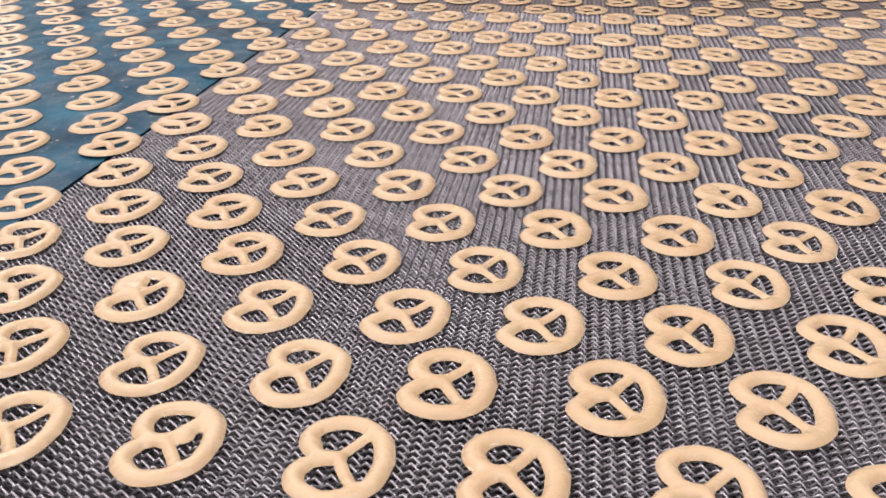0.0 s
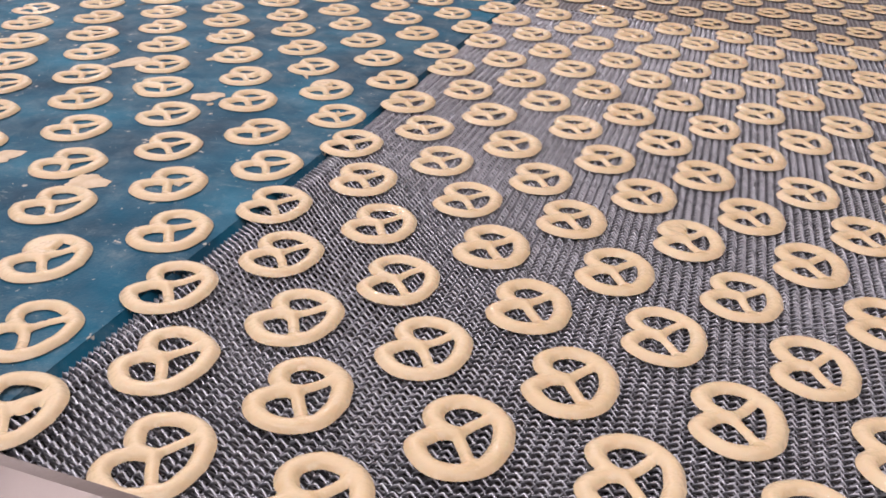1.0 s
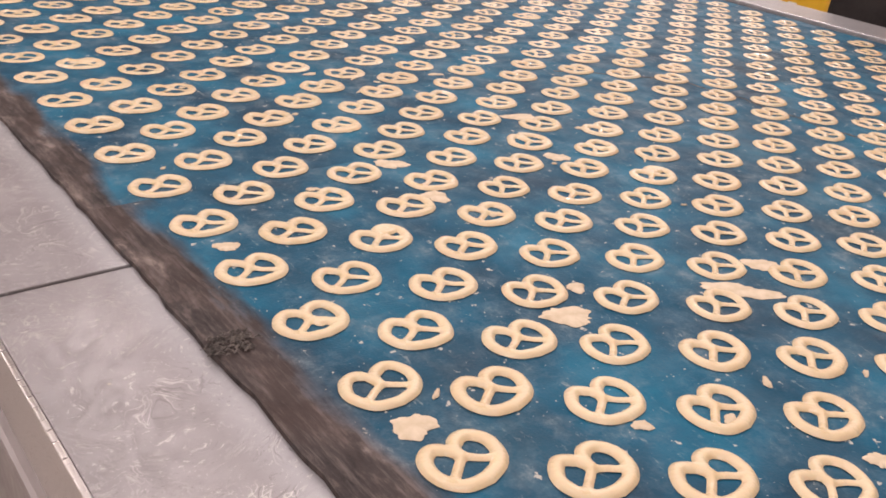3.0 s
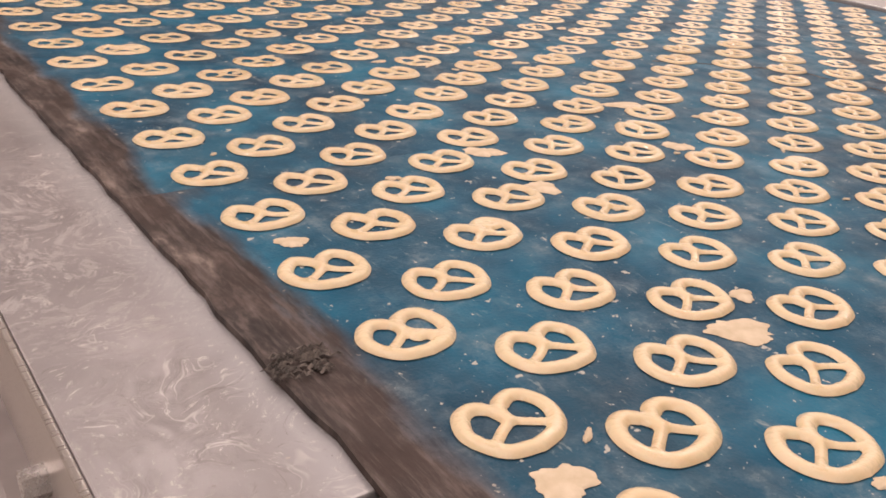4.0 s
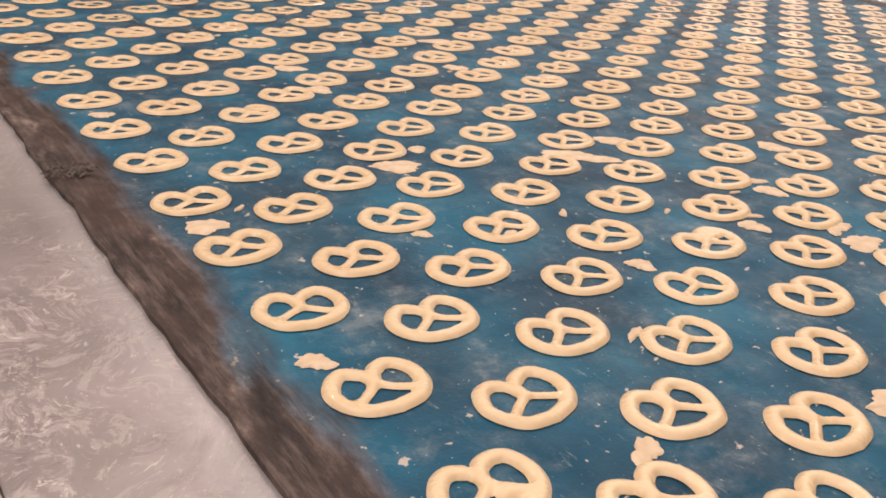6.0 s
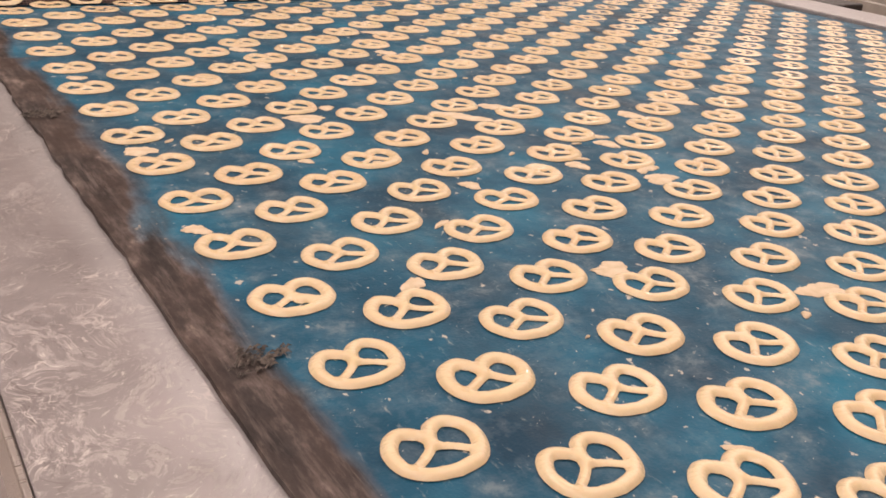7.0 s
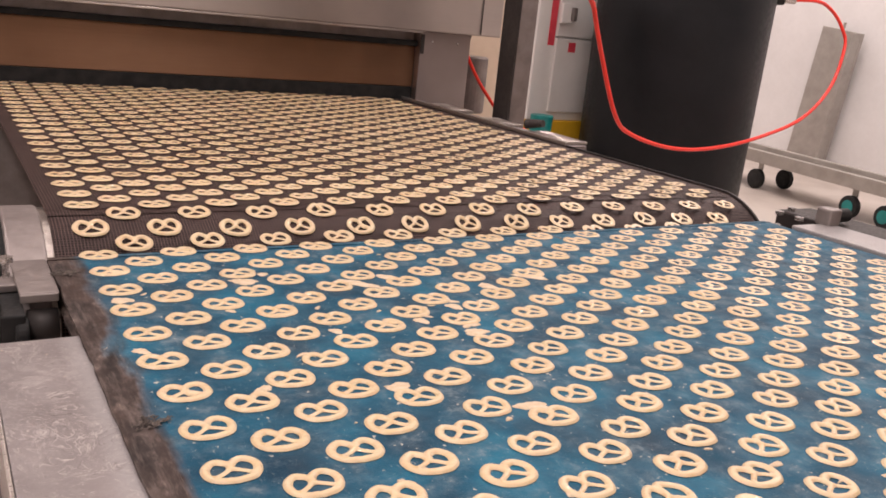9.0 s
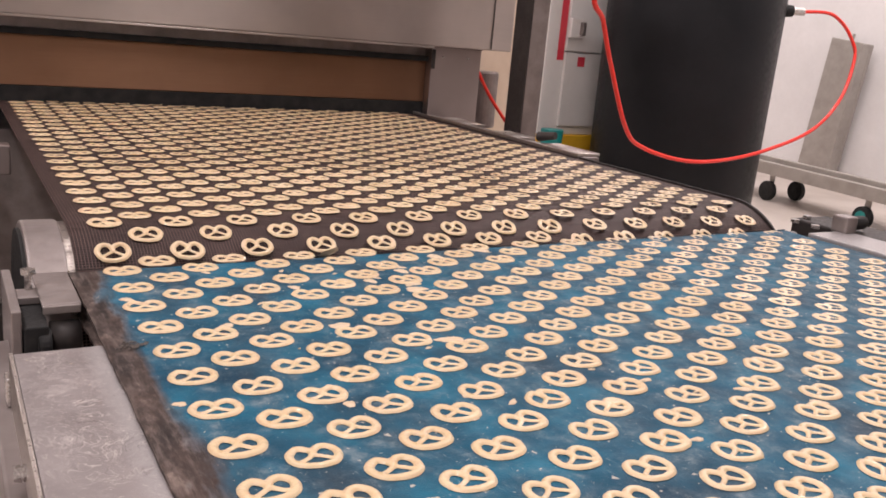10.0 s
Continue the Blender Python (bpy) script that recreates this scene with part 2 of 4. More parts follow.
ORANGE = speckled("orange_board", (0.62, 0.26, 0.09), (0.74, 0.36, 0.15), 5, 0.55, 0.0, 0.1, 60)
GALV = speckled("galvanised_cart", (0.36, 0.33, 0.30), (0.46, 0.43, 0.40), 9, 0.45, 0.5)
TEAL = speckled("teal_plastic", (0.0, 0.16, 0.16), (0.01, 0.26, 0.25), 9, 0.4)
PINK = speckled("red_label", (0.62, 0.04, 0.07), (0.75, 0.07, 0.10), 9, 0.5)
CREAM = speckled("cream_panel", (0.66, 0.53, 0.40), (0.80, 0.67, 0.54), 4, 0.5)


# ---- mesh helpers ----
def part(name, bm, material, parent=None, label="", smooth=False):
    """Links a bmesh as one mesh object under a thing or part."""
    me = bpy.data.meshes.new(name)
    bmesh.ops.recalc_face_normals(bm, faces=bm.faces[:])
    bm.to_mesh(me)
    bm.free()
    for mm in material if isinstance(material, (list, tuple)) else (material,):
        me.materials.append(mm)
    if smooth:
        me.polygons.foreach_set("use_smooth", [True] * len(me.polygons))
    ob = new(name, me)
    ob.parent = parent
    if label:
        ob["label"] = label
    return ob


def thing(name, at, label, category, group="", kind=""):
    ob = new(name)
    ob.empty_display_size = 0.05
    ob.matrix_world = at
    return tagged(ob, label, category, group, kind)


def box(bm, x0, x1, y0, y1, z0, z1, bevel=0.0, m=None):
    made = bmesh.ops.create_cube(bm, size=1.0)["verts"]
    for v in made:
        v.co = Vector((x0 + (v.co.x + 0.5) * (x1 - x0), y0 + (v.co.y + 0.5) * (y1 - y0), z0 + (v.co.z + 0.5) * (z1 - z0)))
    if bevel:
        edges = list({e for v in made for e in v.link_edges})
        made = bmesh.ops.bevel(bm, geom=edges, offset=bevel, segments=2, affect="EDGES", profile=0.5)["verts"]
    if m:
        bmesh.ops.transform(bm, matrix=m, verts=list(set(made)))
    return bm


def boxed(*a, **k):
    return box(bmesh.new(), *a, **k)


def cyl(bm, r0, r1, length, m, seg=32, bevel=0.0):
    """A cylinder or cone along its own z from 0 to length, then placed by m."""
    made = bmesh.ops.create_cone(bm, cap_ends=True, segments=seg, radius1=r0, radius2=r1, depth=length)["verts"]
    bmesh.ops.translate(bm, verts=made, vec=(0, 0, length / 2))
    if bevel:
        edges = [e for e in {e for v in made for e in v.link_edges} if len(e.link_faces) == 2 and e.calc_face_angle(0) > 0.9]
        made = list({v for v in bmesh.ops.bevel(bm, geom=edges, offset=bevel, segments=2, affect="EDGES", profile=0.5)["verts"]} | {v for v in made if v.is_valid})
    bmesh.ops.transform(bm, matrix=m, verts=made)
    return bm


def tube(points, radius, seg=10):
    """A bent hose through the points, smoothed by a spline."""
    pts = [Vector(p) for p in points]
    fine = []
    for i in range(len(pts) - 1):
        p0, p1, p2, p3 = pts[max(i - 1, 0)], pts[i], pts[i + 1], pts[min(i + 2, len(pts) - 1)]
        for k in range(8):
            t = k / 8
            fine.append(0.5 * (2 * p1 + (p2 - p0) * t + (2 * p0 - 5 * p1 + 4 * p2 - p3) * t * t + (3 * p1 - p0 - 3 * p2 + p3) * t ** 3))
    fine.append(pts[-1])
    bm = bmesh.new()
    rings = []
    up = Vector((0.13, 0.2, 0.97))
    for i, p in enumerate(fine):
        d = (fine[min(i + 1, len(fine) - 1)] - fine[max(i - 1, 0)]).normalized()
        a = d.cross(up).normalized()
        b = d.cross(a)
        rings.append([bm.verts.new(p + radius * (math.cos(2 * math.pi * k / seg) * a + math.sin(2 * math.pi * k / seg) * b)) for k in range(seg)])
    for r0, r1 in zip(rings, rings[1:]):
        for k in range(seg):
            bm.faces.new((r0[k], r0[(k + 1) % seg], r1[(k + 1) % seg], r1[k]))
    bm.faces.new(rings[0])
    bm.faces.new(rings[-1][::-1])
    return bm


# ---- the line: sizes and speeds ----
PITCH = 0.06            # from pretzel to pretzel along the run
COL = 0.04162           # from column to column
SKEW = 0.0221           # slant of the rows, of a pitch for each column
ZB = 0.75               # top of the blue belt
SPEED = 2.7052 * PITCH    # blue belt
SLOW = 0.8823            # wire belt before it, of that speed
YA, YB = 0.123, 1.466   # ends of the blue belt's top run
X0, X1 = -0.0505, 1.085  # its edges
START = 0.0091          # phase of the pretzels along the run
ZM = ZB + 0.0012         # top of the first wire belt
DRUM_Y, DRUM_R = 1.590, 0.144
ZO = 0.776              # top of the oven belt
OVEN_Y = 2.88
moving = []        # (object, rows) keyed at the end


def loop_pose(s, y0, y1, z, r):
    """Place on a belt loop: top run from y0 to y1, round a roller of radius r, back below."""
    run, arc = y1 - y0, math.pi * r
    s %= 2 * (run + arc)
    if s < run:
        return pose(0, y0 + s, z)
    s -= run
    if s < arc:
        a = s / r
        return pose(0, y1 + r * math.sin(a), z - r + r * math.cos(a), -math.degrees(a))
    s -= arc
    if s < run:
        return pose(0, y1 - s, z - 2 * r, -180)
    a = (s - run) / r
    return pose(0, y0 - r * math.sin(a), z - r - r * math.cos(a), -180 - math.degrees(a))


def loop_rows(s0, speed, y0, y1, z, r):
    """Rows for one belt piece that starts at s0 and runs for the clip's ten seconds."""
    run, arc = y1 - y0, math.pi * r
    total = 2 * (run + arc)
    stops = [0, 0.02 * run, 0.98 * run, run, run + arc / 4, run + arc / 2, run + 3 * arc / 4, run + arc, run + arc + 0.02 * run,
             2 * run + arc - 0.02 * run, 2 * run + arc, 2 * run + 1.25 * arc, 2 * run + 1.5 * arc, 2 * run + 1.75 * arc]
    times = {0.0, 10.0}
    for lap in range(3):
        for p in stops:
            t = (p + lap * total - s0) / speed
            if 0.04 < t < 9.96:
                times.add(round(t * FPS) / FPS)
            if r < 0.01 and p in (run, 2 * run + arc):
                times |= {f / FPS for f in range(math.floor(t * FPS), math.ceil((t + arc / speed) * FPS) + 1) if 1 < f < 299}
    times |= {0.5 * k for k in range(1, 20) if min(abs(0.5 * k - u) for u in times) > 0.12}
    return [(t, loop_pose(s0 + speed * t, y0, y1, z, r)) for t in sorted(times)]


# ---- hall ----
def slab(name, x0, x1, y0, y1, z0, z1, material, label, category):
    ob = part(name, boxed(x0, x1, y0, y1, z0, z1), material)
    return tagged(ob, label, category, kind="structure")


HX0, HX1, HY0, HY1 = -4.0, 6.75, -5.0, 9.0
slab("floor", HX0, HX1, HY0, HY1, -0.12, 0.0, FLOOR, "pale sealed concrete factory floor", "floor")
slab("wall_north", HX0, HX1, HY1, HY1 + 0.2, 0, CEIL, WALL, "white painted factory wall", "wall")
slab("wall_south", HX0, HX1, HY0 - 0.2, HY0, 0, CEIL, WALL, "white painted factory wall", "wall")
slab("wall_west", HX0 - 0.2, HX0, HY0, HY1, 0, CEIL, WALL, "white painted factory wall", "wall")
slab("wall_east", HX1, HX1 + 0.2, HY0, HY1, 0, CEIL, WALL, "white painted factory wall of large blocks", "wall")
# the ceiling is out of view; it closes the hall above the lamps
slab("ceiling", HX0, HX1, HY0, HY1, CEIL, CEIL + 0.2, WALL, "plain white factory ceiling", "ceiling")


# ---- belts ----
def belt_piece_mesh(name, x0, x1, length, s_at, thick, materials, drop=0.0, ragged=False):
    """One short rigid piece of belt, top at z = 0, mapped by its place on the belt."""
    me = bpy.data.meshes.new(name)
    h = length / 2 + 0.0002
    nx = 12
    xs = [x0 + (x1 - x0) * i / nx for i in range(nx + 1)]
    verts = [(x, -h, -drop) for x in xs] + [(x, h, -drop) for x in xs] + [(x, -h, -thick) for x in xs] + [(x, h, -thick) for x in xs]
    if ragged:
        for i in (0, nx + 1, 2 * nx + 2, 3 * nx + 3):
            v = verts[i]
            s = s_at + (v[1] / h) * length / 2
            verts[i] = (v[0] + 0.0016 * noise.noise((s * 70, 3.1, 0)) + 0.0016 * noise.noise((s * 23, 8.1, 0)), v[1], v[2])
    n = nx + 1
    faces = []
    for i in range(nx):
        faces += [(i, i + 1, n + i + 1, n + i), (2 * n + i + 1, 2 * n + i, 3 * n + i, 3 * n + i + 1)]
    faces += [(0, n, 3 * n, 2 * n), (nx, 2 * n + nx, 3 * n + nx, n + nx)]
    me.from_pydata(verts, [], faces)
    uv = me.uv_layers.new(name="belt")
    co = np.empty(len(me.loops) * 2)
    for i, lp in enumerate(me.loops):
        v = verts[lp.vertex_index]
        co[2 * i], co[2 * i + 1] = v[0], s_at + v[1]
    uv.data.foreach_set("uv", co)
    for m in materials:
        me.materials.append(m)
    return me


NOSE = 0.012
LOOP = 2 * (YB - YA + math.pi * NOSE)


def blue_belt():
    r = NOSE
    total = LOOP
    count = 190
    step = total / count
    belt = thing("blue_conveyor_belt", pose(0, 0, 0), "blue conveyor belt dusted with flour, dark frayed edge", "conveyor belt")
    for k in range(count):
        s0 = k * step
        piece = new("belt_segment", belt_piece_mesh("belt_segment", X0, X1, step, s0 + 3.0, 0.003, [BLUE], 0.00005 * (k % 2), True))
        piece.parent = belt
        moving.append((piece, loop_rows(s0, SPEED, YA, YB, ZB, r)))
    for y in (YA, YB):
        roller = part("nose_roller", cyl(bmesh.new(), r - 0.0035, r - 0.0035, X1 - X0 + 0.06, pose(X0 - 0.03, y, ZB - r, 0, 90, 0), 24), CHROME, belt, smooth=True)
        roller["label"] = "steel nose roller"
    return belt


def wire_section_mesh(rows_n, row, loop, x0, x1, x2, s_at):
    """Rows of interlaced wire loops lying side by side; past x1 the weave goes on as a mapped sheet."""
    rnd = random.Random(7)
    verts, faces, mats = [], [], []
    n = int((x1 - x0) / loop)
    rad = 0.0006

    def strand(pts):
        base = len(verts)
        for i, p in enumerate(pts):
            a, b = Vector(pts[max(i - 1, 0)]), Vector(pts[min(i + 1, len(pts) - 1)])
            d = (b - a).normalized()
            u = d.cross(Vector((0, 0, 1))).normalized()
            w = u.cross(d)
            for k in range(3):
                an = 2 * math.pi * k / 3 + math.pi / 2
                verts.append(tuple(Vector(p) + rad * (math.cos(an) * u + math.sin(an) * w)))
        for i in range(len(pts) - 1):
            for k in range(3):
                k2 = (k + 1) % 3
                faces.append((base + 3 * i + k, base + 3 * i + k2, base + 3 * i + 3 + k2, base + 3 * i + 3 + k))
                mats.append(0)

    for j in range(rows_n):
        yc = (j - rows_n / 2 + 0.5) * row
        pts = []
        shift = 0.5 * loop * (j % 2)
        for i in range(n):
            xx = x0 + shift + i * loop + rnd.uniform(-0.0002, 0.0002)
            pts.append((xx, yc - row * 0.60, -0.0026))
            pts.append((xx + loop * 0.12, yc + rnd.uniform(-0.0002, 0.0002), -0.0002 + rnd.uniform(-0.0002, 0.0002)))
            pts.append((xx + loop * 0.24, yc + row * 0.60, -0.0026))
            pts.append((xx + loop * 0.62, yc, -0.0050))
        strand(pts)
    h = rows_n * row / 2 + 0.0002
    base = len(verts)
    verts += [(x1, -h, -0.001), (x2, -h, -0.001), (x2, h, -0.001), (x1, h, -0.001)]
    faces.append((base, base + 1, base + 2, base + 3))
    mats.append(1)
    me = bpy.data.meshes.new("wire_section")
    me.from_pydata(verts, [], faces)
    me.materials.append(WIRE)
    me.materials.append(WIRE_FAR)
    me.polygons.foreach_set("material_index", mats)
    me.polygons.foreach_set("use_smooth", [m == 0 for m in mats])
    uv = me.uv_layers.new(name="belt")
    vi = np.empty(len(me.loops), dtype=np.int32)
    me.loops.foreach_get("vertex_index", vi)
    xy = np.array(verts)[vi][:, :2]
    uv.data.foreach_set("uv", xy.ravel())
    return me


MY0, MY1 = -0.72, YA - 0.0147


def first_wire_belt():
    r = 0.006
    total = 2 * (MY1 - MY0 + math.pi * r)
    count = 192
    step = total / count
    belt = thing("wire_mesh_belt", pose(0, 0, 0), "grey woven wire mesh conveyor belt", "conveyor belt")
    me = wire_section_mesh(2, step / 2, 0.0032, X0 + 0.002, 0.66, X1, 0)
    for k in range(count):
        piece = new("wire_section", me)
        piece.parent = belt
        moving.append((piece, loop_rows(k * step, SPEED * SLOW, MY0, MY1, ZM, r)))
    part("nose_roller", cyl(bmesh.new(), 0.0018, 0.0018, X1 - X0, pose(X0, MY1, ZM - r, 0, 90, 0), 24), BED, belt, smooth=True)
    return belt


def oven_belt():
    """Dark wire belt that comes up round the drum and runs into the oven."""
    speed = SPEED * 1.02
    low, arc = 1.9, math.pi * DRUM_R
    step = 0.02
    belt = thing("oven_wire_belt", pose(0, 0, 0), "dark brown wire mesh oven belt running into the oven", "conveyor belt")

    def at(s):
        if s < low:
            return pose(0, DRUM_Y + low - s, ZO - 2 * DRUM_R, -180)
        s -= low
        if s < arc:
            a = math.pi - s / DRUM_R
            return pose(0, DRUM_Y - DRUM_R * math.sin(a), ZO - DRUM_R + DRUM_R * math.cos(a), -180 - math.degrees(math.pi - a))
        return pose(0, DRUM_Y + s - arc, ZO, -360)

    s0 = low - 1.78
    while s0 < low + arc + 1.42:
        piece = new("belt_segment", belt_piece_mesh("belt_segment", X0 + 0.011, X1 + 0.008, step, s0, 0.003, [BROWN], 0.00005 * (round(s0 / step) % 2)))
        piece.parent = belt
        stops = [low - 0.02, low] + [low + arc * i / 8 for i in range(1, 9)] + [low + arc + 0.02]
        times = {0.0, 10.0} | {round((p - s0) / speed * FPS) / FPS for p in stops if 0.04 < (p - s0) / speed < 9.96}
        moving.append((piece, [(t, at(s0 + speed * t)) for t in sorted(times)]))
        s0 += step
    return belt


belt = blue_belt()
first_wire_belt()
oven_belt()


# ---- raw pretzels ----
def pretzel_grid(cell, seed=0, fat=1.0, shut=None, pull=0.0):
    """A flat pretzel cut from dough: two crossed strands bent to a ring, as a domed sheet. Sizes in pitches."""
    rnd = random.Random(seed)

    def j(v):
        return v + rnd.uniform(-0.008, 0.008)

    right = [(-0.205, -0.165), (-0.100, -0.095), (-0.012, -0.032), (0.020, 0.045), (0.060, 0.110), (0.140, 0.142), (0.226, 0.098), (0.276, -0.015), (0.250, -0.145), (0.155, -0.238), (0.0, -0.272)]
    curves = []
    for side in (1, -1):
        pts = [np.array((side * j(x), j(y))) for x, y in right]
        pts[-1] = np.array((0.0, -0.272))
        if pull:
            pts[5] += np.array((-side * 0.05, pull))
            pts[4] += np.array((-side * 0.03, pull * 0.8))
        out = []
        for i in range(len(pts) - 1):
            p0, p1, p2, p3 = pts[max(i - 1, 0)], pts[i], pts[i + 1], pts[min(i + 2, len(pts) - 1)]
            for k in range(10):
                t = k / 10
                w = 0.034 if i < 2 else 0.047 if i < 4 else 0.057
                out.append((*(0.5 * (2 * p1 + (p2 - p0) * t + (2 * p0 - 5 * p1 + 4 * p2 - p3) * t * t + (3 * p1 - p0 - 3 * p2 + p3) * t ** 3)), w * fat))
        out.append((*pts[-1], 0.058 * fat))
        curves += out
    if shut:
        for k in range(14):
            curves.append((shut[0] + rnd.uniform(-0.05, 0.05), shut[1] + rnd.uniform(-0.03, 0.03), 0.04))
    c = np.array(curves)

    def sdf(p):
        return (np.hypot(p[:, None, 0] - c[None, :, 0], p[:, None, 1] - c[None, :, 1]) - c[None, :, 2]).min(1)

    xs = np.arange(-0.40, 0.4001, cell)
    ys = np.arange(-0.37, 0.3301, cell)
    gx, gy = np.meshgrid(xs, ys)
    p = np.stack([gx.ravel(), gy.ravel()], 1)
    d = sdf(p)
    nx = len(xs)
    ok = d < cell * 0.5
    quads = []
    for r in range(len(ys) - 1):
        for q in range(nx - 1):
            a = r * nx + q
            four = (a, a + 1, a + nx + 1, a + nx)
            if ok[list(four)].all():
                quads.append(four)
    quads = np.array(quads)
    used = np.unique(quads)
    # rim vertices, moved onto the outline
    edges = {}
    for f in quads:
        for i in range(4):
            e = (min(f[i], f[(i + 1) % 4]), max(f[i], f[(i + 1) % 4]))
            edges[e] = edges.get(e, 0) + 1
    rim = np.array(sorted({v for e, n in edges.items() if n == 1 for v in e}))
    for _ in range(4):
        e = 1e-4
        d0 = sdf(p[rim])
        g = np.stack([sdf(p[rim] + (e, 0)) - d0, sdf(p[rim] + (0, e)) - d0], 1) / e
        g /= np.maximum(np.linalg.norm(g, axis=1, keepdims=True), 0.3)
        p[rim] -= np.clip(d0, -cell, cell)[:, None] * g * 0.9
    # even out the net next to the rim
    is_rim = np.zeros(len(p), dtype=bool)
    is_rim[rim] = True
    free = used[~is_rim[used]]
    pairs = np.array(list(edges))
    for _ in range(8):
        tot, cnt = np.zeros_like(p), np.zeros(len(p))
        for a, b in ((0, 1), (1, 0)):
            np.add.at(tot, pairs[:, a], p[pairs[:, b]])
            np.add.at(cnt, pairs[:, a], 1)
        p[free] = 0.4 * p[free] + 0.6 * tot[free] / cnt[free][:, None]
    d = sdf(p)
    d[rim] = 0.0
    p += (0.03, 0.058)
    depth = np.clip(-d / (0.040 * fat), 0, 1)
    z = 0.036 * np.sqrt(np.clip(1 - (1 - depth) ** 2, 0, 1))
    # soften the crest
    for _ in range(3):
        tot, cnt = np.zeros(len(p)), np.zeros(len(p))
        for a, b in ((0, 1), (1, 0)):
            np.add.at(tot, pairs[:, a], z[pairs[:, b]])
            np.add.at(cnt, pairs[:, a], 1)
        z[free] = 0.45 * z[free] + 0.55 * tot[free] / cnt[free]
    back = -np.ones(len(p), dtype=int)
    back[used] = np.arange(len(used))
    v = np.column_stack([p[used], z[used]]) * PITCH
    return v, back[quads]


def pretzel_mesh(name, grids):
    """grids: (verts, quads, offset, turn) joined into one mesh."""
    vs, fs, n = [], [], 0
    for v, q, off, turn in grids:
        c, s = math.cos(turn), math.sin(turn)
        w = v.copy()
        w[:, 0], w[:, 1] = v[:, 0] * c - v[:, 1] * s + off[0], v[:, 0] * s + v[:, 1] * c + off[1]
        vs.append(w)
        fs.append(q + n)
        n += len(v)
    vs, fs = np.concatenate(vs), np.concatenate(fs)
    me = bpy.data.meshes.new(name)
    me.vertices.add(len(vs))
    me.vertices.foreach_set("co", vs.ravel())
    me.loops.add(len(fs) * 4)
    me.loops.foreach_set("vertex_index", fs.ravel())
    me.polygons.add(len(fs))
    me.polygons.foreach_set("loop_start", np.arange(len(fs)) * 4)
    me.polygons.foreach_set("use_smooth", [True] * len(fs))
    me.update(calc_edges=True)
    me.materials.append(DOUGH)
    return me


KINDS = [dict(seed=1), dict(seed=2, fat=1.05), dict(seed=3, fat=0.96), dict(seed=4), dict(seed=5, fat=1.08), dict(seed=6, fat=0.93),
         dict(seed=7, shut=(0.07, -0.13)), dict(seed=8, pull=0.07), dict(seed=9, shut=(0.14, 0.03)), dict(seed=10, pull=0.05, fat=0.9)]
FINE = [pretzel_grid(0.0165, **k) for k in KINDS]
COARSE = [pretzel_grid(0.034, **k) for k in KINDS]
FINE_MESH = [pretzel_mesh("raw_pretzel", [(v, q, (0, 0), 0)]) for v, q in FINE]


def run_pose(y, x=0.0):
    """Where a thing that rides the line stands when it has come to y at the blue belt's pace."""
    if y < YA:
        return pose(x, YA - (YA - y) * SLOW, ZM)
    if y < 1.478:
        return pose(x, y, ZB)
    top = ZO - DRUM_R
    if y < DRUM_Y:
        dy = DRUM_Y - y
        zz = top + math.sqrt(DRUM_R ** 2 - dy ** 2)
        tilt = math.degrees(math.asin(dy / DRUM_R))
        if y < 1.512:
            k = (y - 1.478) / 0.034
            return pose(x, y, ZB + 0.006 * k, 33 * k)
        return pose(x, y, max(zz, ZB + 0.005) + 0.001, tilt)
    return pose(x, y, ZO + 0.001)


RIDE_STOPS = (YA - 0.03, YA - 0.005, YA + 0.005, YA + 0.03, 1.47, 1.482, 1.497, 1.512, 1.527, 1.545, 1.567, 1.59, 1.61)


def ride(ob, x, u, lift=0.0, turn=0.0, seconds=10.0):
    """Keys a thing that rides the line from u at the start."""
    times = {0.0, 10.0} | {round((p - u) / SPEED * FPS) / FPS for p in RIDE_STOPS if 0.04 < (p - u) / SPEED < 9.96}
    times |= {0.4 * k for k in range(1, 25) if min(abs(0.4 * k - v) for v in times) > 0.15}
    own = pose(0, 0, lift, 0, 0, turn)
    moving.append((ob, [(t, run_pose(u + SPEED * t, x) @ own) for t in sorted(times)]))


PRETZEL_LABEL = "raw pretzel of pale yellow dough lying on the conveyor belt"
rnd = random.Random(21)
LAST_COL, NEAR_COL = 25, 15
for q in range(-28, 99):
    near = -27 <= q <= 9
    joined = []
    for c in range(q % 2, LAST_COL + 1, 2):
        turn = rnd.gauss(0, 3.2)
        kind = rnd.randrange(6) if rnd.random() > 0.07 else 6 + rnd.randrange(4)
        ox, oy = c * COL + rnd.gauss(0, 0.0008), -SKEW * c * PITCH + rnd.gauss(0, 0.0009)
        r = (q + c) // 2
        if c == 0 and r in (-1, -6):
            kind = 6
        if near and c <= NEAR_COL:
            ob = new("raw_pretzel", FINE_MESH[kind])
            tagged(ob, PRETZEL_LABEL if kind < 6 else ("raw pretzel with one opening closed by dough" if kind in (6, 8) else "misshapen stretched raw pretzel on the belt"), "pretzel", "pretzels on the line")
            ride(ob, ox, START + q * 0.5 * PITCH + oy, 0.0005, turn)
        else:
            joined.append((*COARSE[kind], (ox, oy), math.radians(turn)))
    if joined:
        row = new("raw_pretzel_row", pretzel_mesh("raw_pretzel_row", joined))
        tagged(row, "row of raw dough pretzels further across the belt", "pretzels", "pretzel rows", "stuff")
        ride(row, 0.0, START + q * 0.5 * PITCH, 0.0005)


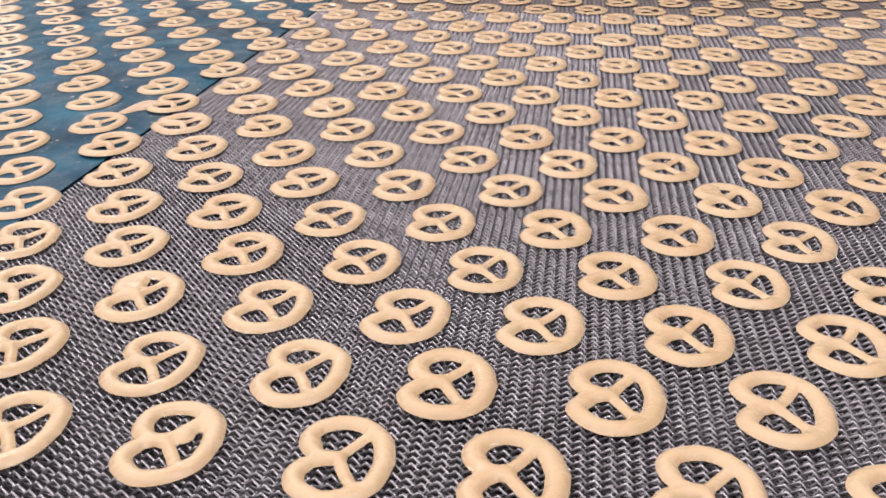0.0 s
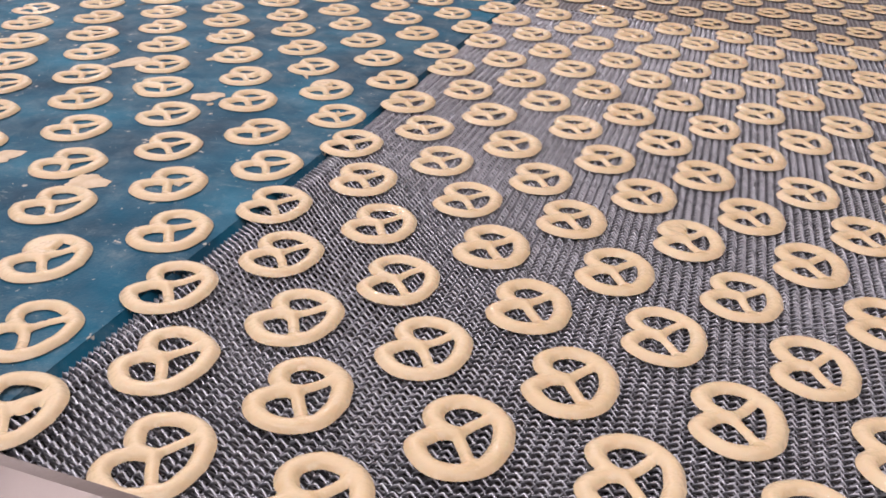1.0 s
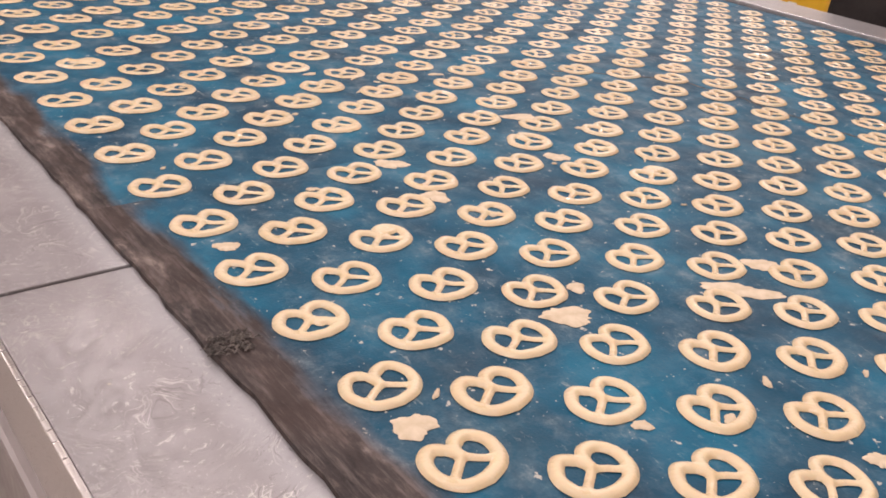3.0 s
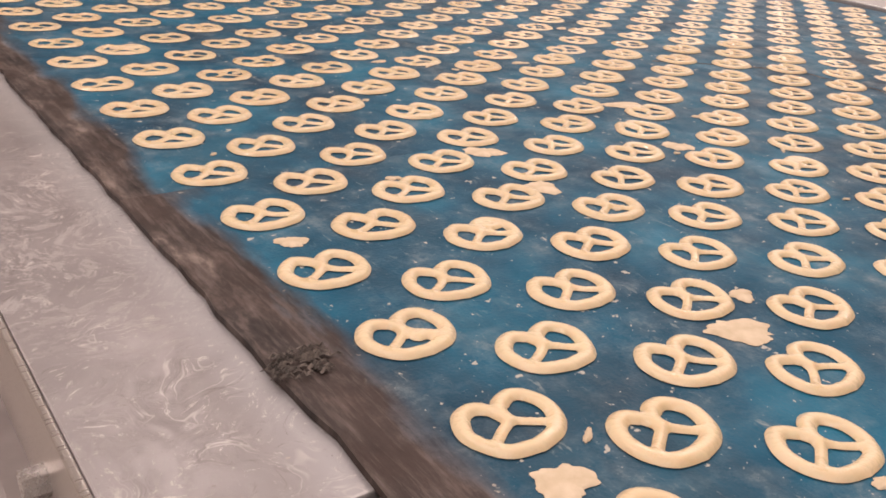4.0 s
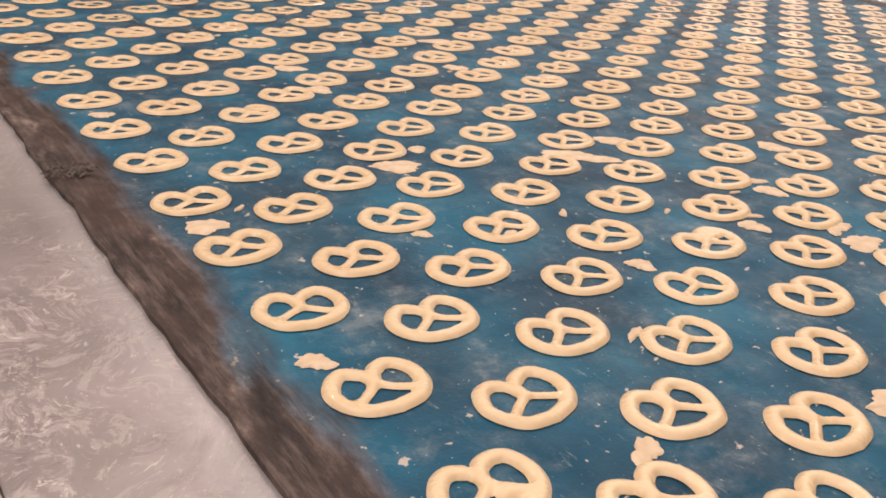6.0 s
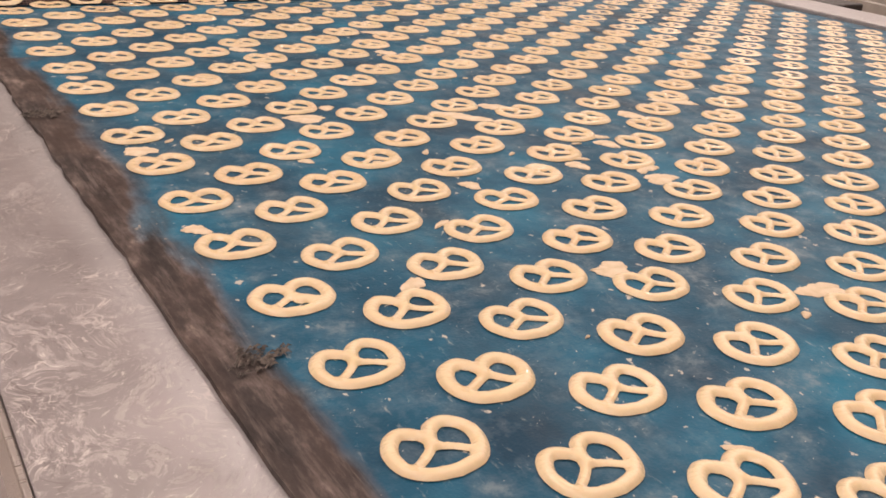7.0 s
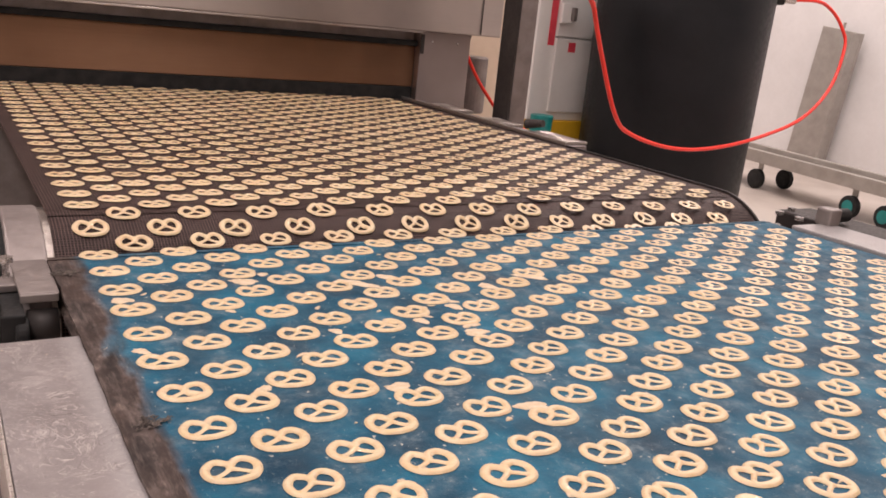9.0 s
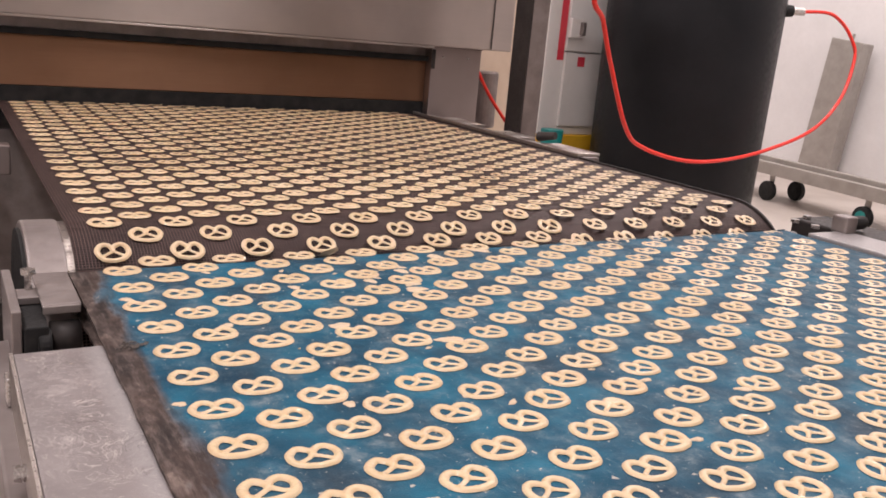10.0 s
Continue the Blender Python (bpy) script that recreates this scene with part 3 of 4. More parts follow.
def stick(ob, x, u, lift, turn):
    """Keys a thing that sticks to the blue belt and goes round with it."""
    own = pose(x, 0, lift, 0, 0, turn)
    moving.append((ob, [(t, m @ own) for t, m in loop_rows((u - YA) % LOOP, SPEED, YA, YB, ZB, NOSE)]))


# ---- dough scraps stuck to the blue belt, and tufts on its torn edge ----
def scrap_mesh(seed, size, long):
    rn = random.Random(seed)
    bm = bmesh.new()
    n = 64
    ph = [rn.uniform(0, 6.28) for _ in range(5)]
    rim, inner = [], []
    for i in range(n):
        a = 2 * math.pi * i / n
        rr = 1 + 0.16 * math.sin(2 * a + ph[0]) + 0.13 * math.sin(3 * a + ph[1]) + 0.06 * math.sin(5 * a + ph[2]) + 0.06 * math.sin(9 * a + ph[3]) + 0.03 * math.sin(14 * a + ph[4]) + rn.uniform(-0.025, 0.025)
        x, y = size * rr * math.cos(a), size * rr * math.sin(a) * long
        rim.append(bm.verts.new((x, y, 0.0)))
        inner.append(bm.verts.new((x * 0.8, y * 0.8, 0.0006 + rn.uniform(0, 0.0004))))
    mid = bm.verts.new((0, 0, 0.0009))
    for i in range(n):
        k = (i + 1) % n
        bm.faces.new((rim[i], rim[k], inner[k], inner[i]))
        bm.faces.new((inner[i], inner[k], mid))
    return bm


# x across the belt, y along it at the start, radius, turn
SCRAPS = [
    (0.123, -0.112, 0.0152, -37), (0.001, 0.039, 0.0066, -36), (-0.003, -0.141, 0.0096, -40), (0.085, -0.194, 0.0044, -39), (0.160, 0.100, 0.0110, -32), (0.155, 0.041, 0.0095, -34),
    (0.150, -0.093, 0.0060, -37), (0.290, 0.058, 0.0094, -32), (0.280, -0.131, 0.0102, -35), (0.237, -0.144, 0.0235, -36), (0.379, -0.187, 0.0113, -35), (0.251, -0.265, 0.0078, -38),
    (0.305, -0.237, 0.0087, -37), (0.453, -0.169, 0.0177, -34), (0.329, 0.141, 0.0142, -29), (0.297, -0.288, 0.0059, -38), (-0.011, -0.266, 0.0065, -32), (0.160, -0.268, 0.0065, -31),
    (-0.019, -0.515, 0.0046, -26), (0.098, -0.555, 0.0053, -26), (0.160, -0.393, 0.0102, -22), (0.245, -0.457, 0.0124, -22), (0.288, -0.306, 0.0123, -19),
]
scraps = [(x, y, r, min(0.85, 0.0085 / r), turn) for x, y, r, turn in SCRAPS]
for _ in range(130):
    scraps.append((min(1.05, abs(rnd.gauss(0.26, 0.14))), rnd.uniform(-1.1, 1.4), rnd.choice((1, 1, 0.5)) * rnd.uniform(0.0025, 0.0095), rnd.uniform(0.25, 0.7), rnd.uniform(-45, 45)))
for i, (x, u, r, s, turn) in enumerate(scraps):
    ob = part("dough_scrap", scrap_mesh(i, r, s), SCRAP, smooth=True)
    tagged(ob, "thin flat scrap of dry dough on the blue belt", "dough scrap", "dough scraps")
    stick(ob, x, u, 0.0003, turn)


def tuft_mesh(seed):
    """Frayed threads and a crumbled lump at the torn edge of the belt."""
    rn = random.Random(seed)
    bm = bmesh.new()
    for _ in range(34):
        a = rn.uniform(-0.7, 0.7) + (math.pi if rn.random() < 0.2 else 0)
        ln = rn.uniform(0.0015, 0.006)
        p = Vector((rn.uniform(-0.008, 0.012), rn.uniform(-0.004, 0.004), rn.uniform(0.0, 0.0008)))
        d = Vector((math.cos(a), math.sin(a), rn.uniform(-0.02, 0.06)))
        w = Vector((-d.y, d.x, 0)) * rn.uniform(0.0003, 0.0008)
        mid = p + d * ln * 0.5 + Vector((0, 0, 0.001))
        a0, a1, b0, b1, e = (bm.verts.new(v) for v in (p - w, p + w, mid - w, mid + w, p + d * ln))
        top = bm.verts.new(mid + Vector((0, 0, 0.0009)))
        bm.faces.new((a0, a1, top)), bm.faces.new((a1, b1, top)), bm.faces.new((b1, e, top)), bm.faces.new((e, b0, top)), bm.faces.new((b0, a0, top))
    return bm


for i, (x, y, t) in enumerate(((-0.040, 0.686, 4.5), (-0.036, 0.822, 7.5), (-0.030, 0.830, 7.5), (-0.047, 1.165, 7.5), (-0.045, 0.36, 2.5))):
    ob = part("frayed_tuft", tuft_mesh(40 + i), FRAYED)
    tagged(ob, "frayed threads at the torn dark belt edge", "frayed thread", "torn belt edge")
    stick(ob, x, y - SPEED * t, 0.0005, rnd.uniform(-20, 20))


def belt_tear():
    """A dark crooked splice line in the blue belt, in short pieces that go round with it."""
    line = [(0.47, 0.238), (0.53, 0.205), (0.565, 0.180), (0.59, 0.155), (0.592, 0.125), (0.605, 0.095), (0.60, 0.065), (0.606, 0.035), (0.60, 0.005), (0.612, -0.03)]
    for (xa, ua), (xb, ub) in zip(line, line[1:]):
        um = (ua + ub) / 2
        d = Vector((xb - xa, ub - ua, 0))
        w = Vector((-d.y, d.x, 0)).normalized()
        bm = bmesh.new()
        rn = random.Random(round(xa * 1000))
        lo, hi = [], []
        for i in range(7):
            c = Vector((xa, ua - um, 0.0003)) + d * i / 6 + w * rn.uniform(-0.0012, 0.0012)
            k = rn.uniform(0.0004, 0.0016)
            lo.append(bm.verts.new(c - w * k))
            hi.append(bm.verts.new(c + w * k + Vector((0, 0, 0.0004))))
        for i in range(6):
            bm.faces.new((lo[i], lo[i + 1], hi[i + 1], hi[i]))
        stick(part("belt_splice", bm, FRAYED, belt, "dark crooked splice line"), 0.0, um, 0.0, 0.0)


belt_tear()

# ---- frames of the line ----
def belt_bed():
    t = thing("conveyor_frame", pose(0, 0, 0), "dark steel bed and legs under the conveyor belts", "conveyor frame")
    part("bed_plate", boxed(X0 + 0.008, X1 - 0.004, YA, YB, ZB - 0.0095, ZB - 0.0045), BED, t)
    part("bed_plate", boxed(X0 + 0.004, X1 - 0.004, MY0, MY1 - 0.004, ZM - 0.0105, ZM - 0.0075), BED, t)
    for x in (-0.135, X1 + 0.03):
        part("side_beam", boxed(x, x + 0.035, -0.9, 1.40, ZB - 0.16, ZB - 0.045, 0.003), GREY_STEEL, t)
        for y in (-0.6, 0.35, 1.1):
            part("leg", boxed(x, x + 0.035, y, y + 0.05, 0, ZB - 0.161, 0.003), GREY_STEEL, t)
    return t


belt_bed()


SEAM = 0.5362


def side_covers():
    for y0, y1, ex in ((-0.62, SEAM - 0.0015, -0.125), (SEAM + 0.0015, 1.252, -0.118)):
        t = thing("belt_side_cover", pose(0, 0, 0), "grey steel side cover smeared with dried flour", "side cover", "side covers")
        bm = bmesh.new()
        box(bm, ex, X0 + 0.004, y0 + (0.64 if y0 < 0 else 0), y1, ZB - 0.010, ZB - 0.0035, 0.001)
        part("top_sheet", bm, PLATE, t)
        part("skirt", boxed(ex - 0.0035, ex - 0.0005, y0 + (0.64 if y0 < 0 else 0), y1, ZB - 0.075, ZB - 0.002, 0.0008), STEEL, t, "bright bent edge")
        for y in (0.62, 0.86, 1.10):
            if y0 < y < y1:
                part("bolt", cyl(bmesh.new(), 0.006, 0.006, 0.008, pose(ex - 0.0035, y, ZB - 0.03, 0, -90, 0), 6), CHROME, t)
    g = thing("belt_side_guard", pose(0, 0, 0), "low grey steel guard beside the wire mesh belt", "side guard")
    part("guard_sheet", boxed(-0.105, -0.047, 0.006, 0.118, ZB - 0.03, ZB + 0.047, 0.006), STEEL_C, g)


side_covers()


def right_rail():
    t = thing("belt_side_rail", pose(0, 0, 0), "grey steel side rail of the blue belt", "side rail")
    # the pale plate colour also stands in for the lit, whitish belt edge
    part("rail_top", boxed(X1 + 0.004, X1 + 0.100, -0.9, 1.42, ZB - 0.01, ZB + 0.006, 0.002), PLATE, t)
    part("rail_web", boxed(X1 + 0.080, X1 + 0.096, -0.9, 1.42, ZB - 0.045, ZB - 0.0105, 0.001), GREY_STEEL, t)
    b = thing("belt_tension_block", pose(0, 0, 0), "dark steel tension block with bolt and handle", "tension block")
    part("block", boxed(X1 + 0.1035, X1 + 0.20, 1.30, 1.53, ZB - 0.06, ZB + 0.004, 0.004), BED, b)
    part("yoke", boxed(X1 + 0.075, X1 + 0.105, 1.40, 1.43, ZB + 0.0045, ZB + 0.034, 0.003), GREY_STEEL, b)
    part("handle", cyl(bmesh.new(), 0.012, 0.012, 0.035, pose(X1 + 0.1055, 1.415, ZB + 0.020, 0, 90, 0), 16, 0.002), BLACK, b)
    for bx, by in ((0.066, 1.495), (0.125, 1.515), (0.062, 1.45)):
        part("bolt", cyl(bmesh.new(), 0.008, 0.008, 0.006, pose(X1 + bx, by, ZB + 0.0042), 6), CHROME, b)


right_rail()


def bearing_block():
    t = thing("roller_bearing_block", pose(0, 0, 0), "steel bearing bracket with screw and dark roller end", "bearing block")
    part("bracket", boxed(-0.114, -0.1055, 1.335, 1.475, ZB - 0.13, ZB + 0.004, 0.0015), GREY_STEEL, t)
    bm = boxed(-0.086, X0 - 0.001, 1.362, 1.470, ZB - 0.004, ZB - 0.0005, 0.0012)
    box(bm, -0.086, X0 - 0.002, 1.3575, 1.3615, ZB - 0.009, ZB - 0.0008, 0.0012)
    part("top_flange", bm, GREY_STEEL, t)
    part("block", boxed(-0.1045, -0.083, 1.335, 1.415, ZB - 0.075, ZB - 0.012, 0.002), BLACK, t, "black bearing block")
    part("block_cap", boxed(-0.1047, -0.0828, 1.40, 1.43, ZB - 0.0115, ZB - 0.004, 0.001), GREY_STEEL, t)
    part("bellows", cyl(bmesh.new(), 0.017, 0.017, 0.012, pose(-0.0925, 1.345, ZB - 0.034, 0, 90, 0), 24, 0.003), BLACK, t)
    part("roller_stub", cyl(bmesh.new(), 0.0165, 0.0165, 0.026, pose(-0.0795, 1.362, ZB - 0.034, 0, 90, 0), 24), BED, t, "dark roller stub", True)
    part("screw", cyl(cyl(bmesh.new(), 0.0035, 0.0035, 0.020, pose(-0.0925, 1.425, ZB - 0.008), 12), 0.0075, 0.0075, 0.005, pose(-0.0925, 1.425, ZB + 0.0122), 6), CHROME, t)
    part("screw_block", boxed(-0.125, -0.1045, 1.24, 1.26, ZB - 0.045, ZB - 0.02, 0.002), CHROME, t)


bearing_block()


def drum():
    t = thing("oven_belt_drum", pose(0, 0, 0), "shiny steel drum carrying the oven belt", "drum")
    y, z, r = DRUM_Y, ZO - DRUM_R, DRUM_R - 0.004
    part("drum_shell", cyl(bmesh.new(), r, r, X1 + 0.084, pose(-0.080, y, z, 0, 90, 0), 96), STEEL, t, smooth=False)
    part("drum_rim", cyl(bmesh.new(), r + 0.003, r + 0.003, 0.040, pose(-0.0865, y, z, 0, 90, 0), 96, 0.003), GREY_STEEL, t, "worn end rim")
    part("drum_end", cyl(bmesh.new(), r - 0.006, r - 0.006, 0.006, pose(-0.0905, y, z, 0, 90, 0), 64), BLACK, t)
    part("axle", cyl(bmesh.new(), 0.03, 0.03, 0.09, pose(X0 - 0.16, y, z, 0, 90, 0), 32), GREY_STEEL, t)
    f = thing("oven_belt_stand", pose(0, 0, 0), "dark steel stand carrying the oven belt", "belt stand")
    # black in place of steel: puts the dark background beside the drum into the colour
    part("side_beam", boxed(-0.24, -0.20, 1.5, 2.85, 0.52, 0.70, 0.003), BLACK, f)
    part("side_beam", boxed(-0.16, -0.10, 1.95, 2.85, 0.70, 0.735, 0.003), GREY_STEEL, f)
    part("bracket", boxed(-0.20, -0.062, 2.10, 2.14, 0.7355, 0.786, 0.003), STEEL_C, f, "bright steel bracket")
    part("cross_beam", boxed(-0.16, X1 + 0.1, 1.90, 1.96, 0.46, 0.56, 0.003), BED, f)
    for yy in (1.62, 2.7):
        for xx in (-0.24, X1 + 0.16):
            part("leg", boxed(xx, xx + 0.04, yy, yy + 0.05, 0, 0.52, 0.003), GREY_STEEL, f)
    part("side_beam", boxed(X1 + 0.15, X1 + 0.2, 1.5, 2.85, 0.52, 0.70, 0.003), BED, f)


drum()


def oven_rail():
    t = thing("oven_side_rail", pose(0, 0, 0), "worn steel guide rail beside the oven belt", "guide rail")
    part("rail", boxed(X1 + 0.016, X1 + 0.075, 2.05, 2.86, ZO - 0.03, ZO + 0.002, 0.002), GREY_STEEL, t)
    part("lip", boxed(X1 + 0.011, X1 + 0.017, 2.05, 2.86, ZO + 0.0025, ZO + 0.010, 0.001), STEEL, t)
    for y0, y1 in ((2.06, 2.22), (2.32, 2.44), (2.56, 2.72)):
        part("clamp_plate", boxed(X1 + 0.022, X1 + 0.085, y0, y1, ZO + 0.0025, ZO + 0.010, 0.002), STEEL, t, "bright clamp plate")
    part("catch", cyl(bmesh.new(), 0.012, 0.009, 0.05, pose(X1 + 0.05, 2.26, ZO + 0.020, 80, 0, 20), 16), BED, t)


oven_rail()


def drum_guard():
    """A grey strip that follows the belt's edge round the drum."""
    bm = bmesh.new()
    prof = []
    for i in range(15):
        a = math.radians(62 - 62 * i / 14)
        prof.append((DRUM_Y - (DRUM_R + 0.004) * math.sin(a), ZO - DRUM_R + (DRUM_R + 0.004) * math.cos(a)))
    prof.append((2.045, ZO + 0.004))
    rows = [[bm.verts.new((x, y, z - dz)) for x, dz in ((X1 + 0.010, 0), (X1 + 0.014, 0), (X1 + 0.014, 0.03), (X1 + 0.010, 0.03))] for y, z in prof]
    for p, q in zip(rows, rows[1:]):
        for k in range(4):
            bm.faces.new((p[k], p[(k + 1) % 4], q[(k + 1) % 4], q[k]))
    bm.faces.new(rows[0])
    bm.faces.new(rows[-1][::-1])
    t = thing("oven_belt_edge_guard", pose(0, 0, 0), "grey steel guard strip along the oven belt edge", "edge guard")
    part("strip", bm, BED, t)
    part("bracket", boxed(X1 + 0.0265, X1 + 0.07, 1.70, 1.78, 0.62, ZO - 0.01, 0.003), GREY_STEEL, t)


drum_guard()


def oven():
    y = OVEN_Y
    t = thing("tunnel_oven", pose(0, 0, 0), "stainless steel tunnel oven with long hood over the belt mouth", "oven")
    # hood with a slightly sloped face
    bm = bmesh.new()
    box(bm, -0.9, 1.408, y - 0.06, y + 1.6, 0.985, 2.3, 0.004)
    part("hood", bm, STEEL_V, t, "brushed steel hood")
    part("hood_seam", boxed(1.330, 1.333, y - 0.0625, y - 0.0605, 0.99, 2.28), BED, t)
    part("hood_lip", boxed(-0.9, 1.13, y - 0.062, y - 0.05, 0.979, 0.9845, 0.001), STEEL, t, "bright folded lip")
    part("slot_back", boxed(-0.9, 1.142, y + 0.012, y + 0.022, 0.954, 0.9845), GREY_STEEL, t, "shaded strip under the hood")
    # black bar drawn along the thin dark line under the hood
    part("slot_bar", boxed(-0.9, 1.152, y - 0.012, y + 0.028, 0.938, 0.9535, 0.002), BLACK, t, "thin black bar under the hood")
    part("end_cap", boxed(1.140, 1.152, y - 0.034, y - 0.0305, 0.918, 0.975, 0.001), BED, t)
    part("mouth_panel", boxed(-0.9, 1.139, y, y + 0.02, 0.815, 0.9375, 0.002), BRONZED, t, "heat-tinted panel over the belt mouth")
    # black sheet fills the dark gap between belt and panel
    part("mouth_sheet", boxed(-0.9, 1.137, y - 0.002, y + 0.012, 0.774, 0.8145), BLACK, t, "black sheet across the belt mouth")
    part("cheek", boxed(1.140, 1.318, y - 0.03, y + 1.6, 0.70, 0.9845, 0.003), STEEL_C, t, "grey steel cheek")
    part("body", boxed(-0.9, 1.318, y + 0.05, y + 1.6, 0.25, 0.70, 0.003), GREY_STEEL, t)
    part("cheek", boxed(-0.9, -0.12, y - 0.03, y + 0.049, 0.70, 0.80, 0.003), STEEL_V, t)
    for x in (1.18, 1.27):
        part("rivet", cyl(bmesh.new(), 0.004, 0.003, 0.003, pose(x, y - 0.0305, 0.955, 90, 0, 0), 12), CHROME, t)
    for x in (-0.8, 1.25):
        part("leg", boxed(x, x + 0.08, y + 0.3, y + 0.38, 0, 0.2495, 0.004), GREY_STEEL, t)
    return t


oven()


def post_and_panels():
    t = thing("steel_post", pose(0, 0, 0), "upright steel channel post beside the oven", "post")
    # one steel channel, its web darker and its flanges paler by choice of material
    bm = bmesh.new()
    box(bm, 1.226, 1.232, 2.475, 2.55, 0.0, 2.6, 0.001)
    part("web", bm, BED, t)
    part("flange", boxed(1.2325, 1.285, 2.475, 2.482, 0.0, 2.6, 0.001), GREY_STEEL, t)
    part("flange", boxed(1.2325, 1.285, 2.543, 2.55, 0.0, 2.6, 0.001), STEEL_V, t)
    part("foot_plate", boxed(1.20, 1.34, 2.42, 2.60, 0.0005, 0.012, 0.002), GREY_STEEL, t)
    p = thing("service_panel", pose(-0.06, 0, 0), "cream service panel with grey pipe behind the oven", "panel")
    part("board", boxed(1.48, 2.0, 3.5, 3.53, 0.0, 1.8, 0.004), CREAM, p)
    part("canister", cyl(bmesh.new(), 0.05, 0.05, 0.21, pose(1.69, 3.3, 0.69), 24, 0.008), GREY_STEEL, p, smooth=False)
    part("canister_bracket", boxed(1.66, 1.72, 3.30, 3.4995, 0.70, 0.74, 0.002), GREY_STEEL, p)
    part("rod", cyl(bmesh.new(), 0.003, 0.003, 0.25, pose(1.70, 3.42, 0.80, 0, 12, 0), 8), BLACK, p)
    h = part("red_air_hose", tube([(1.44, 3.12, 1.0), (1.452, 3.1, 0.94), (1.50, 3.1, 0.86), (1.565, 3.1, 0.78), (1.64, 3.08, 0.70), (1.8, 3.05, 0.6), (1.85, 3.05, 0.3), (1.9, 3.0, 0.005)], 0.006, 8), RED, None, smooth=True)
    tagged(h, "thin red rubber air hose hanging beside the oven", "hose", "red hoses")


post_and_panels()


def cabinet():
    t = thing("switch_cabinet", pose(0, 0, 0), "white steel switch cabinet on a yellow base", "cabinet")
    x0, x1, y0, y1 = 2.86, 3.45, 4.6, 5.0
    part("body", boxed(x0, x1, y0, y1, 0.4985, 2.2, 0.006), WHITE, t)
    part("door", boxed(x0 + 0.135, x1 - 0.01, y0 - 0.02, y0 - 0.001, 0.55, 0.975, 0.004), WHITE, t)
    part("door", boxed(x0 + 0.135, x1 - 0.01, y0 - 0.02, y0 - 0.001, 0.985, 2.18, 0.004), WHITE, t)
    part("base", boxed(x0 + 0.12, x1 - 0.0, y0 - 0.03, y1, 0.0, 0.498, 0.006), YELLOW, t, "yellow painted base")
    sw = part("isolator_switch", boxed(2.985, 3.075, y0 - 0.055, y0 - 0.0205, 1.06, 1.17, 0.006), WHITE, t, "pale grey rotary isolator")
    part("knob", box(bmesh.new(), 3.045, 3.070, y0 - 0.085, y0 - 0.0555, 1.075, 1.15, 0.004), GREY_STEEL, sw)
    part("label_plate", boxed(3.085, 3.135, y0 - 0.0235, y0 - 0.0205, 0.90, 0.955), PINK, t, "small red warning label")
    part("red_stripe", boxed(x0 + 0.085, x0 + 0.13, y0 - 0.004, y0 - 0.0005, 0.93, 1.5), PINK, t, "red label strip")
    b = thing("teal_bucket", pose(2.835, 4.42, 0), "teal plastic bucket beside the cabinet", "bucket")
    part("body", cyl(bmesh.new(), 0.055, 0.065, 0.28, pose(0, 0, 0), 28, 0.006), TEAL, b, smooth=False)
    b.matrix_world = pose(2.835, 4.42, 0.27)
    s2 = thing("low_steel_stand", pose(2.835, 4.42, 0.09), "low steel stand under a bucket", "stand")
    part("top", boxed(-0.17, 0.17, -0.17, 0.17, 0.15, 0.18, 0.004), GREY_STEEL, s2)
    for x in (-0.15, 0.13):
        for y in (-0.15, 0.13):
            part("leg", boxed(x, x + 0.02, y, y + 0.02, -0.09, 0.1495), GREY_STEEL, s2)


cabinet()


def tank():
    cx, cy, r = 3.518, 4.147, 0.482
    t = thing("black_tank", pose(cx, cy, 0), "tall black plastic tank with a hose fitting", "tank")
    part("shell", cyl(bmesh.new(), r * 0.985, r * 1.01, 2.3, pose(0, 0, 0.02), 96, 0.02), TANK, t, smooth=True)
    part("base_ring", cyl(bmesh.new(), r * 1.0, r * 1.0, 0.04, pose(0, 0, 0), 72), TANK, t)
    a = math.radians(-48)
    fx, fy = r * math.cos(a), r * math.sin(a)
    fit = part("hose_fitting", cyl(bmesh.new(), 0.034, 0.03, 0.05, pose(fx - 0.01, fy + 0.01, 1.30, 0, 90, -30), 20, 0.004), BLACK, t, "black hose fitting")
    part("coupling", cyl(bmesh.new(), 0.020, 0.020, 0.06, pose(fx + 0.034, fy - 0.016, 1.30, 0, 90, -30), 16), CHROME, fit, "brass coupling")
    h = part("red_hose", tube([(2.05, 3.0, 1.9), (1.904, 3.05, 1.268), (2.011, 3.113, 1.118), (2.132, 3.176, 0.954), (2.309, 3.239, 0.706), (2.48, 3.301, 0.616), (2.796, 3.364, 0.55), (3.128, 3.427, 0.541), (3.518, 3.49, 0.586), (3.929, 3.553, 0.689), (4.203, 3.616, 0.861), (4.345, 3.679, 1.083), (4.325, 3.71, 1.19), (4.25, 3.74, 1.275), (4.13, 3.75, 1.313), (cx + fx + 0.06, cy + fy - 0.032, 1.30)], 0.0095, 12), RED, None, smooth=True)
    tagged(h, "bright red rubber hose looping from the black tank", "hose", "red hoses")


tank()


